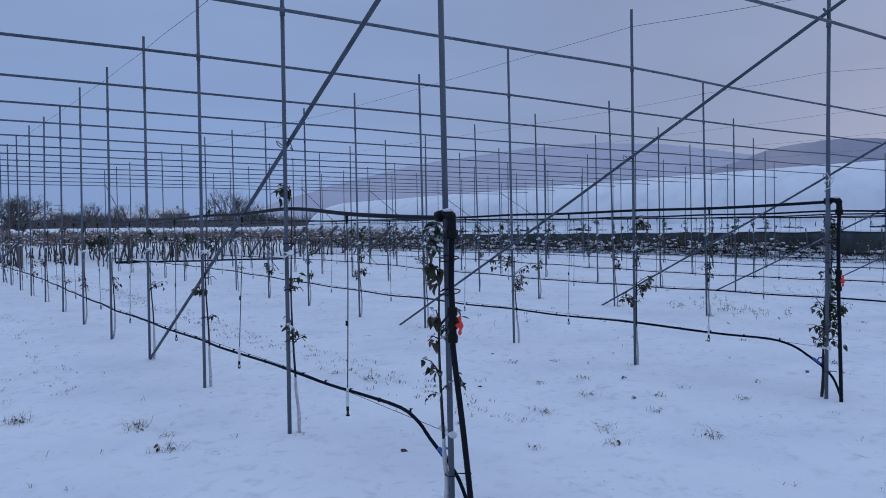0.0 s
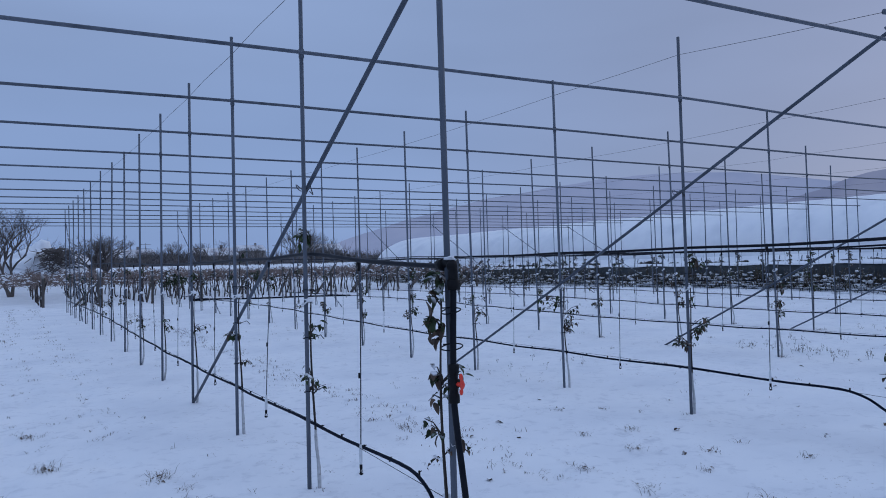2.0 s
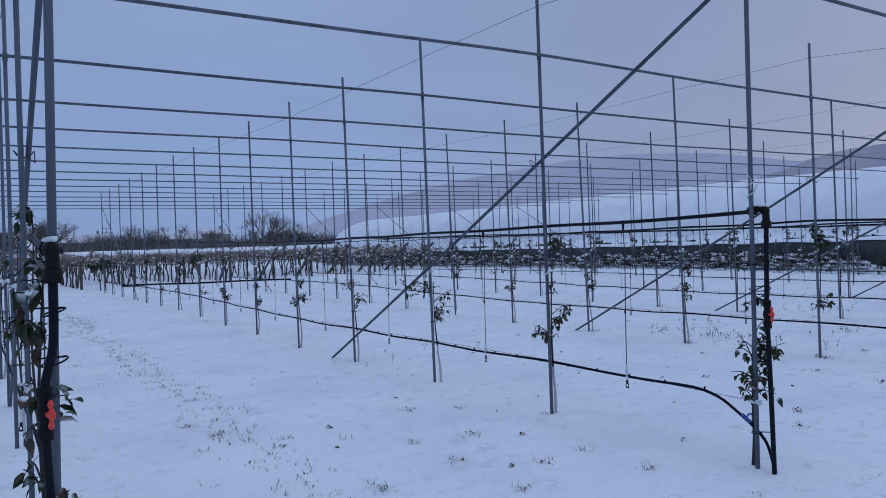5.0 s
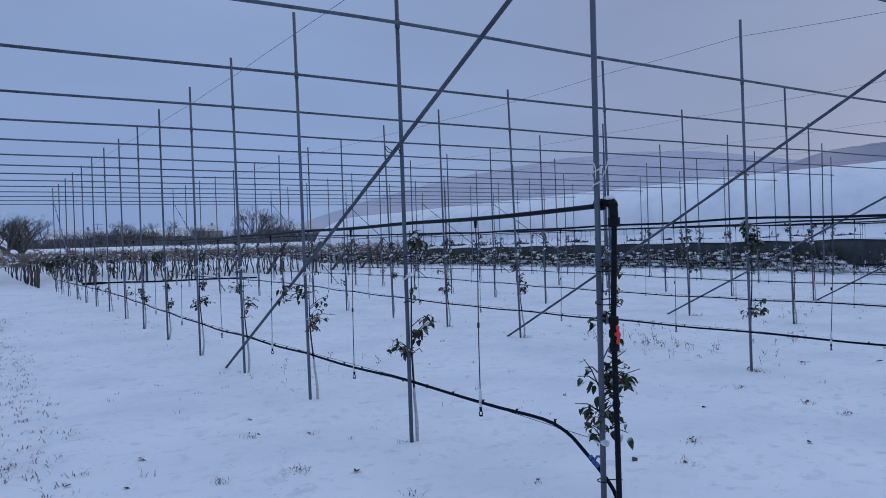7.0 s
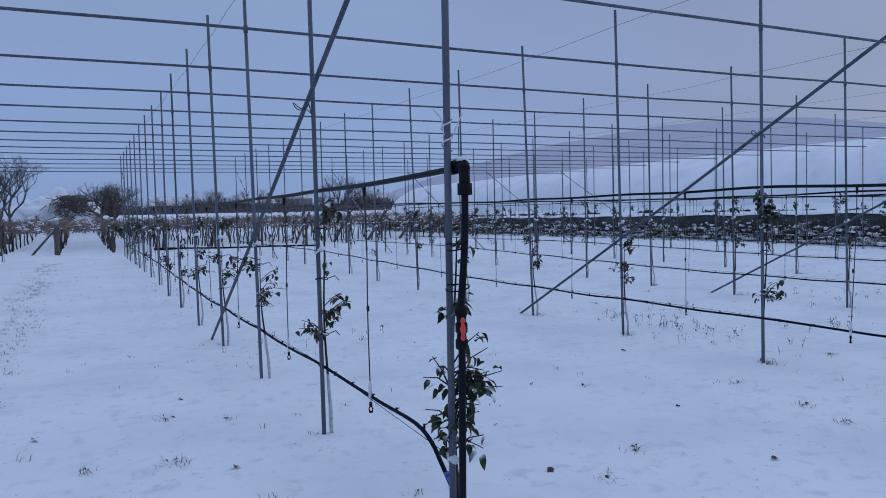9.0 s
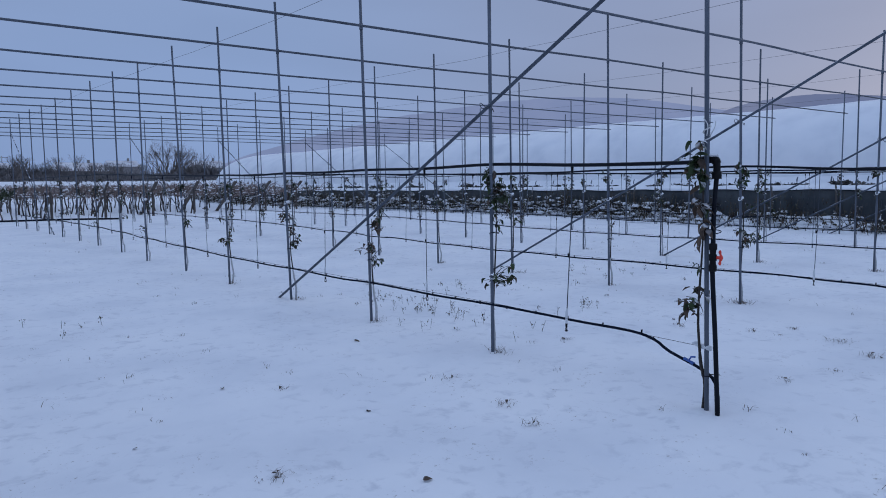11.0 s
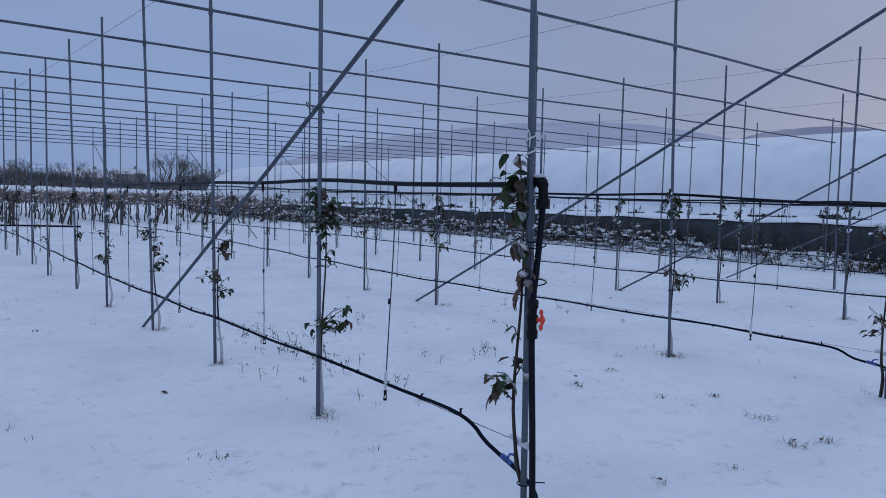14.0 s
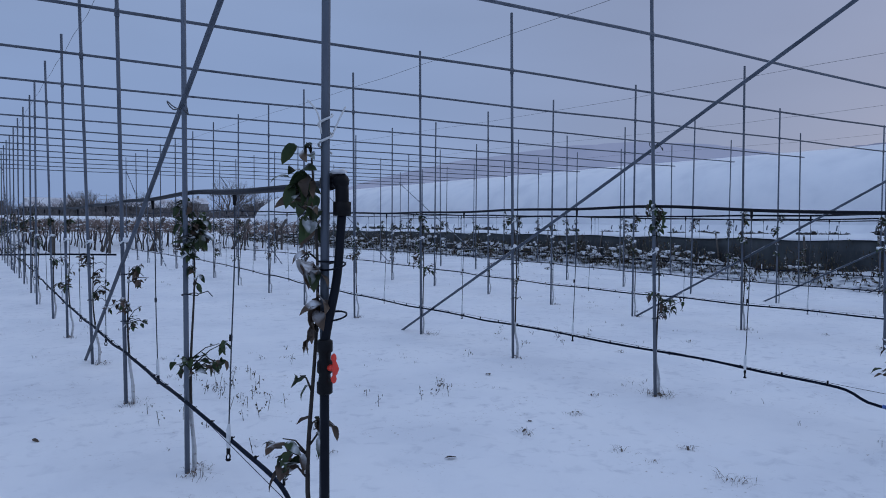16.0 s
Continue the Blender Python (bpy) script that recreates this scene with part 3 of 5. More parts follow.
BRACE_Y = [8.66, 9.25, 8.88, 9.13, 8.6, 8.9, 8.9]
BRACE_X = [0.03, -0.03, 0.01, 0.03, 0.03, 0.03, 0.03]
BRACE_Z = [3.02, 3.035, 3.04, 3.085, 3.02, 3.02, 3.02]
for i, x in enumerate(ROW_X):
    near, far = post_at(i, 0, BRACE_Z[i]), post_at(i, 14, 3.2)
    for a, b in ((near + Vector((BRACE_X[i], 0.0, 0)), Vector((row_x(i, BRACE_Y[i]) + BRACE_X[i], BRACE_Y[i], ground_z(x, BRACE_Y[i]) - 0.06))), (far + Vector((0.03, 0, 0)), Vector((row_x(i, 22.6) + 0.03, 22.6, ground_z(x, 22.6) - 0.06)))):
        br = empty("brace", b, "slanting galvanised tube bracing the row-end post", "brace", "row braces")
        mid = (a + b) / 2 - b + Vector((0, 0, -0.02))
        over = (a - b).normalized() * 0.2
        Shape().tube([a - b + over] + bend([a - b, mid, (0, 0, 0)], 6), 0.0145, 10).make("tube", DUSTED, br)
        Shape().tube([a - b + Vector((-0.05, 0, 0.02)), a - b + Vector((0.03, 0, -0.02))], 0.011, 6).make("bolt", STEEL, br)
        d = (b - a).normalized()
        q = a + d * (abs((ROW_Y[1] if a.y < 10 else ROW_Y[13]) - a.y) / abs(d.y)) - b
        ring = [q + Vector((-0.02 + 0.05 * math.cos(t), 0.03 * math.sin(t), 0.02 * math.cos(2 * t))) for t in np.linspace(0, 2 * math.pi, 15)]
        ring += [q + Vector((0.03, -0.05, -0.05)), q + Vector((0.0, -0.07, -0.03))]
        Shape().tube(ring, 0.0035, 5).make("binding_wire", WIRE, br)
    wire = empty("top_wire", (x, ROW_Y[0], 3.2), "thin steel wire stretched along the post heads", "wire", "top wires")
    pts = [Vector((0, 0, 0.0))]
    for j in range(1, 15):
        pts.append(Vector((row_x(i, ROW_Y[j]) - x, (ROW_Y[j] + ROW_Y[j - 1]) / 2 - ROW_Y[0], (0.1 if j == 1 else 0.20) - 0.01 + rise(ROW_Y[j] - 0.9))))
        pts.append(Vector((0.021 + row_x(i, ROW_Y[j]) - x, ROW_Y[j] - ROW_Y[0], 0.2 + wobble(i, j, 4, 0.015) + rise(ROW_Y[j]))))
    Shape().tube(pts, 0.0022, 5).make("strand", WIRE, wire)
    Shape().tube([(0, -0.03, -0.02), (0, 0.04, 0.01)], 0.02, 8).make("anchor", STEEL, wire)

# ---- watering ----
ELBOW_Z = [1.44, 1.55, 1.505, 1.47, 1.5, 1.5, 1.5]
VALVE_X = [-0.036, 0.0, -0.024, 0.0, 0.0, 0.0, 0.0]
RISER = [(0.018, -0.15), (-0.03, -0.13), (-0.04, -0.10), (0.05, -0.05), (0.05, -0.05), (0.05, -0.05), (0.05, -0.05)]
ELBOW = [(-0.006, -0.045), (0.036, -0.06), (0.038, -0.032), (0.11, -0.04), (0.05, -0.04), (0.05, -0.04), (0.05, -0.04)]
HANDLE = [(0.3, -0.95), (-0.35, -0.94), (0.3, -0.95), (0.7, -0.7), (0.6, -0.8), (0.6, -0.8), (0.6, -0.8)]


def supply_pipe(i):
    """Riser with its valve at the row's end, elbow, and the pipe along the row."""
    x, y0 = ROW_X[i], ROW_Y[0]
    head = post_at(i, 0, ELBOW_Z[i])
    fx, fy = post_foot(i, 0)
    ob = empty("supply_pipe", (head.x, head.y, 0), "black polyethylene water pipe with a red-handled valve", "water pipe", "supply pipes")
    o = Vector((head.x, head.y, 0))
    (ex, ey), ez = ELBOW[i], ELBOW_Z[i]
    pts = [Vector((ex - 0.012, ey + 0.04, ez + 0.015))]
    z0 = ez - ELBOW_Z[i]
    run = [(0.03, 0.09, ez)]
    for j in range(1, 15):
        q = post_at(i, j, PIPE_Z) - o
        jj = wobble(i, j, 6, 0.009)
        if j == 1:
            run.append((0.03, q.y * 0.5, (ez + PIPE_Z) / 2 - 0.012))
        else:
            pq = post_at(i, j - 1, PIPE_Z) - o
            run.append(((q.x + pq.x) / 2 + 0.03, (q.y + pq.y) / 2, PIPE_Z - 0.010 + jj + rise(ROW_Y[j] - 0.9)))
        run.append((q.x + 0.034, q.y, PIPE_Z + jj + rise(ROW_Y[j])))
    Shape().tube(bend([(ex, ey + 0.03, ez + 0.012)] + run, 5), 0.0128, 10).make("row_pipe", PIPE, ob)
    el = Shape().blob((ex, ey - 0.006, ez + 0.002), (0.027, 0.027, 0.027), i, 0.2, 10, 7).tube(bend([(ex - 0.004, ey + 0.075, ez + 0.006), (ex, ey + 0.03, ez + 0.016), (ex, ey - 0.005, ez + 0.0), (ex, ey - 0.012, ez - 0.035), (ex, ey - 0.012, ez - 0.08)], 4), 0.0215, 12)
    el.tube([(ex - 0.004, ey + 0.052, ez + 0.008), (ex - 0.004, ey + 0.095, ez + 0.006)], 0.029, 8)
    el.tube([(ex, ey - 0.012, ez - 0.06), (ex, ey - 0.012, ez - 0.105)], 0.030, 8)
    elbow = el.make("elbow", FITTING, ob, "black compression elbow")
    Shape().blob((ex, ey + 0.01, ez + 0.036), (0.024, 0.032, 0.010), i, 0.6, 9, 5).make("snow_cap", SNOW, elbow, "snow lying on the elbow")
    vz = 0.93
    foot = Vector((fx + RISER[i][0], fy + RISER[i][1], -0.08)) - o
    vx, vy = ex + (foot.x - ex) * 0.45 + VALVE_X[i], ey + (foot.y - ey) * 0.35
    Shape().tube(bend([(ex, ey - 0.012, ez - 0.09), (ex * 0.7 + vx * 0.3 + 0.006, ey - 0.008, ez - 0.3), (vx, vy, vz + 0.07), (vx, vy, vz - 0.1), (vx * 0.55 + foot.x * 0.45, vy * 0.5 + foot.y * 0.5, vz * 0.45), foot], 6), 0.0142, 12).make("riser", PIPE, ob)
    vb = Shape().tube([(vx, vy, vz + d) for d in (0.085, 0.081, 0.048, 0.044, 0.023, 0.016, -0.016, -0.023, -0.044, -0.048, -0.081, -0.085)],
                      [0.019, 0.0245, 0.0245, 0.020, 0.018, 0.024, 0.024, 0.018, 0.020, 0.0245, 0.0245, 0.019], 16)
    valve = vb.make("valve", FITTING, ob, "black ball valve body")
    hd = Vector((*HANDLE[i], 0)).normalized()
    hv = Vector((vx, vy, vz))
    h = Shape().tube([hv + hd * 0.02, hv + hd * 0.046], 0.0105, 8)
    lobe = [(0.046, 0.003), (0.041, 0.009), (0.031, 0.0115), (0.021, 0.007), (0.012, 0.0105), (0.0, 0.0145), (-0.012, 0.0105), (-0.021, 0.007), (-0.031, 0.0115), (-0.041, 0.009), (-0.046, 0.003)]
    h.tube([hv + hd * (0.045 + 0.004 * math.cos(z * 90)) + Vector((0, 0, z)) for z, r in lobe], [r * 0.82 for z, r in lobe], 9)
    h.make("handle", RED, valve, "bright red butterfly handle")
    for z, r in ((1.24, 0.05), (vz + 0.15, 0.055)):
        c = post_at(i, 0, z) - o
        m = (c + Vector((ex, ey, z))) / 2
        tie = [Vector((m.x + r * 1.0 * math.cos(a) * 0.7, m.y + r * math.sin(a) * 1.25, z + 0.012 * math.cos(a))) for a in np.linspace(0.4, 2 * math.pi + 0.2, 18)]
        tie.append(tie[-1] + Vector((-0.09, -0.03, 0.005)))
        Shape().tube(tie, 0.0032, 5).make("cable_tie", PIPE, ob)
    return ob


def drip_line(i):
    x = ROW_X[i]
    fx, fy = post_foot(i, 0)
    ob = empty("drip_line", (x, ROW_Y[0], 0), "black drip hose hung on a low wire along the row", "drip hose", "drip lines")
    o = Vector((x, ROW_Y[0], 0))
    off = 0.026
    end = post_at(i, 0, 0.2) - o
    pts = [Vector((fx + RISER[i][0] * 0.9 - x, fy + RISER[i][1] - o.y, 0.0)), Vector((end.x + 0.035, end.y - 0.05, 0.12)), Vector((end.x + 0.028, end.y + 0.02, 0.21)), Vector((end.x * 0.75 + off, 0.17, DRIP[i] - 0.09)), Vector((end.x * 0.45 + off, 0.30, DRIP[i] - 0.033))]
    L = ROW_Y[-1] - ROW_Y[0]
    s = 0.5
    while s < L:
        pts.append(Vector((off + row_x(i, s + o.y) - x + 0.004 * math.sin(s * 7) + (0.15 * end.x if s < 0.6 else 0), s, DRIP[i] + rise(s + o.y) - 0.006 + 0.006 * math.sin(s * 3.4 + i) + wobble(i, int(s), 13, 0.012))))
        s += 0.42
    Shape().tube(bend(pts, 3), 0.0098, 8).make("hose", HOSE, ob)
    w = [post_at(i, 0, DRIP[i] - 0.01) - o] + [Vector((0.02 + row_x(i, ROW_Y[j]) - x, ROW_Y[j] - o.y, DRIP[i] + 0.016 + rise(ROW_Y[j]))) for j in range(1, 15)]
    Shape().tube(w, 0.0016, 5).make("carrier_wire", HOSE, ob)
    clip = Shape().tube([(0, -0.006, -0.010), (0, -0.006, 0.016)], 0.006, 6)
    clip.tube([(0.006, 0, 0.008), (0.017, 0.0, 0.012)], 0.003, 5)
    data, k, s = None, 0, 0.42
    while s < (L if i < 3 else 8) and k < 70:
        if data is None:
            c = clip.make("emitter", FITTING, ob)
            data = c.data
        else:
            c = new("emitter", data)
            c.parent = ob
        c.location = (off + row_x(i, s + o.y) - x, s, DRIP[i] - 0.004 + rise(s + o.y))
        s += 0.33 if k < 24 else 0.66
        k += 1
    a, b = pts[2], pts[3]
    m = (a + b) / 2 + Vector((0, -0.01, 0.004))
    d = (b - a).normalized()
    j = Shape().tube([m - d * 0.038, m - d * 0.017], 0.0125, 8).tube([m - d * 0.016, m + d * 0.016], 0.011, 8).tube([m + d * 0.017, m + d * 0.038], 0.0125, 8)
    j.tube([m + Vector((0, 0, 0.008)), m + Vector((0.006, -0.012, 0.03)), m + Vector((0.006, -0.04, 0.034))], 0.006, 6)
    j.make("connector", BLUE, ob, "blue push-on connector")
    t = post_at(i, 0, DRIP[i]) - o
    ten = Shape().tube([t + Vector((0.0, -0.03, -0.012)), t + Vector((0.0, 0.03, -0.008)), t + Vector((0.004, 0.10, 0.0))], [0.017, 0.017, 0.007], 8)
    ten.blob(t + Vector((0.004, 0.07, 0.004)), (0.014, 0.028, 0.012), i + 3, 0.5)
    ten.make("tensioner", WHITE, ob, "white wire tensioner with snow")
    tie = post_at(i, 0, 0.2) - o
    Shape().tube([tie + Vector((0.03 * math.cos(a), 0.03 * math.sin(a), 0)) for a in np.linspace(0, 6.2, 12)] + [tie + Vector((0.1, -0.03, -0.01))], 0.003, 5).make("cable_tie", PIPE, ob)


for i in range(len(ROW_X)):
    supply_pipe(i)
    drip_line(i)


def sprinkler_model():
    ob = empty("hanging_sprinkler", (0, 0, 0), "hanging micro-sprinkler on thin black tube with pale weight", "sprinkler", "hanging sprinklers")
    Shape().tube(bend([(0, 0, 0), (0.006, 0.004, -0.3), (0.002, 0.014, -0.7), (0.004, 0.028, -1.08)], 5), 0.0036, 6).make("drop_tube", TUBE, ob)
    Shape().tube([(0, 0, 0.02), (0, 0, -0.05)], [0.012, 0.008], 8).make("takeoff", FITTING, ob)
    Shape().tube([(0.003, 0.02, -0.64), (0.003, 0.021, -0.67)], 0.008, 8).make("joiner", FITTING, ob)
    Shape().tube([(0.004, 0.028, -1.05), (0.004, 0.03, -1.08), (0.005, 0.031, -1.15), (0.005, 0.031, -1.17)], [0.006, 0.0105, 0.0105, 0.006], 8).make("weight", WHITE, ob, "pale cylindrical weight")
    h = Shape().tube([(0.005, 0.031, -1.165), (0.005, 0.031, -1.19)], 0.009, 8)
    h.tube([(0.005 + 0.010 * math.cos(a), 0.031, -1.205 + 0.014 * math.sin(a)) for a in np.linspace(0, 2 * math.pi, 14)], 0.0035, 6)
    h.tube([(0.005, 0.031, -1.217), (0.005, 0.031, -1.224)], [0.013, 0.010], 10)
    h.make("spreader", FITTING, ob, "black sprinkler head")
    return ob


model = sprinkler_model()
first = True
for i in range(len(ROW_X)):
    for j in range(14):
        a, b = post_at(i, j, PIPE_Z), post_at(i, j + 1, PIPE_Z)
        zz = PIPE_Z - 0.010 + (wobble(i, j + 1, 6, 0.009) if j else (ELBOW_Z[i] - PIPE_Z) / 2 + 0.01)
        y = a.y + (b.y - a.y) * (0.56 if j == 0 else 0.5)
        m = pose((a.x + b.x) / 2 + 0.03, y, zz - 0.017 + rise(y), wobble(i, j, 14, 2.0), wobble(i, j, 15, 2.5), 60 * wobble(i, j, 16, 1.0))
        if first:
            model.matrix_basis, first = m, False
        else:
            copy_thing(model, m)

# ---- young trees ----
def leaf_shape(length, width, droop, fold, curl, seed):
    """A leaf along +x: midrib bent down by droop, halves folded up, edge slightly toothed."""
    v, f, n = [], [], 6
    for i in range(n + 1):
        s = i / n
        w = width * (math.sin(math.pi * (s * 0.97 + 0.02) ** 0.72) ** 0.85)
        a = droop * s
        x = length * (s if abs(droop) < 0.05 else math.sin(a) / droop)
        z = -length * (0 if abs(droop) < 0.05 else (1 - math.cos(a)) / droop)
        for side, q in ((-1, 1.0), (0, 0), (1, 1.0)):
            e = w * 0.5 * side * (1 + 0.10 * noise.noise(Vector((i * 2.1, side, seed))))
            v.append((x, e * math.cos(fold) * q, z + abs(e) * math.sin(fold) + curl * w * abs(side) * math.sin(s * 9 + seed)))
    for i in range(n):
        for k in range(2):
            a = i * 3 + k
            f.append((a, a + 1, a + 4, a + 3))
    return v, f


rnd = random.Random(11)
LEAVES = [leaf_shape(rnd.uniform(0.07, 0.10), rnd.uniform(0.034, 0.048), rnd.uniform(0.3, 1.5), rnd.uniform(0.1, 0.55), rnd.uniform(0.02, 0.14), k) for k in range(10)]
LEAF_MESH = []
for k in range(10):
    for mt in (LEAF, DRY):
        me = bpy.data.meshes.new("leaf")
        me.from_pydata(LEAVES[k][0], [], LEAVES[k][1])
        me.materials.append(mt)
        me.shade_smooth()
        LEAF_MESH.append(me)

# clusters: height on the stem, reach, leaves, heading in degrees, size of leaf, share withered
TREES = {
    (0, 0): [(1.33, 0.07, 8, 160, 1.3, 0.15), (1.22, 0.06, 5, 165, 1.25, 0.2), (1.10, 0.04, 3, 150, 1.2, 0.9), (1.02, 0.03, 2, 160, 1.1, 0.8), (0.92, 0.06, 5, 160, 0.95, 0.2), (0.90, 0.08, 7, 340, 0.95, 0.2), (0.72, 0.12, 4, 155, 0.9, 0.4), (0.62, 0.09, 3, 330, 0.9, 0.5), (0.58, 0.08, 2, 150, 0.8, 0.4)],
    (0, 1): [(1.62, 0.10, 11, 150, 1.1, 0.0), (1.0, 0.14, 9, 60, 0.85, 0.1), (0.74, 0.10, 6, 200, 0.8, 0.3), (0.6, 0.12, 5, 10, 0.8, 0.3)],
    (0, 2): [(1.55, 0.06, 3, 10, 0.9, 0.0), (0.86, 0.13, 9, 140, 0.9, 0.3), (0.6, 0.05, 3, 20, 0.8, 0.6)],
    (1, 0): [(1.22, 0.05, 3, 340, 0.8, 0.2), (1.02, 0.07, 5, 340, 0.9, 0.1), (0.98, 0.05, 3, 165, 0.8, 0.2), (0.72, 0.13, 16, 345, 0.95, 0.1), (0.67, 0.17, 12, 350, 0.9, 0.1), (0.58, 0.14, 14, 335, 0.9, 0.2), (0.47, 0.13, 10, 330, 0.85, 0.4), (0.68, 0.15, 6, 160, 0.8, 0.2), (0.5, 0.11, 10, 170, 0.85, 0.5), (0.40, 0.08, 4, 170, 0.8, 0.5)],
    (1, 1): [(1.43, 0.09, 11, 330, 1.1, 0.05), (0.76, 0.17, 14, 300, 0.9, 0.2), (0.66, 0.17, 13, 150, 0.9, 0.2), (1.05, 0.02, 2, 0, 0.8, 0.2)],
    (1, 2): [(0.98, 0.24, 15, 170, 0.9, 0.0), (0.72, 0.13, 17, 320, 0.9, 0.65), (0.8, 0.22, 5, 340, 0.8, 0.1)],
    (1, 3): [(0.98, 0.16, 8, 190, 0.9, 0.1), (0.75, 0.12, 11, 330, 0.9, 0.6)],
    (2, 0): [(1.57, 0.04, 4, 150, 1.3, 0.0), (1.49, 0.07, 9, 155, 1.4, 0.0), (1.40, 0.07, 9, 160, 1.4, 0.1), (1.28, 0.06, 6, 160, 1.4, 0.6), (1.15, 0.05, 3, 150, 1.35, 0.85), (1.06, 0.03, 1, 150, 1.3, 0.9), (0.63, 0.10, 10, 155, 1.1, 0.55), (0.82, 0.05, 1, 150, 0.9, 0.0), (0.66, 0.09, 4, 20, 1.1, 0.6)],
    (2, 1): [(1.42, 0.06, 14, 150, 1.1, 0.05), (1.32, 0.08, 18, 330, 1.15, 0.05), (1.24, 0.07, 12, 200, 1.1, 0.1), (1.12, 0.03, 2, 180, 1.0, 0.3), (0.61, 0.20, 14, 340, 1.05, 0.1), (0.62, 0.1, 4, 200, 0.9, 0.2), (1.02, 0.05, 2, 0, 0.8, 0.2)],
    (2, 2): [(0.98, 0.12, 10, 330, 0.95, 0.6), (0.72, 0.13, 12, 200, 0.95, 0.7), (0.62, 0.12, 7, 330, 0.9, 0.3)],
    (2, 3): [(1.0, 0.13, 12, 160, 0.9, 0.6), (0.84, 0.1, 8, 20, 0.9, 0.6), (0.68, 0.12, 12, 320, 0.9, 0.5)],
    (3, 0): [(1.25, 0.12, 14, 150, 1.2, 0.4), (0.55, 0.12, 11, 150, 1.0, 0.4)],
    (3, 1): [(1.55, 0.06, 10, 150, 1.0, 0.0), (1.43, 0.07, 16, 330, 1.1, 0.05), (1.34, 0.07, 12, 180, 1.1, 0.05), (0.78, 0.12, 7, 190, 0.9, 0.1), (0.68, 0.20, 17, 330, 1.0, 0.2)],
    (3, 2): [(1.42, 0.09, 9, 180, 1.0, 0.1), (0.72, 0.12, 7, 200, 0.8, 0.3)],
    (4, 1): [(1.45, 0.12, 16, 180, 1.1, 0.1), (0.65, 0.14, 10, 200, 0.9, 0.3)],
}
PICKED = [(0, 0), (0, 1), (0, 2), (1, 0), (1, 1), (1, 2), (1, 3), (2, 0), (2, 1), (2, 2), (2, 3), (3, 0), (3, 1), (3, 2)]


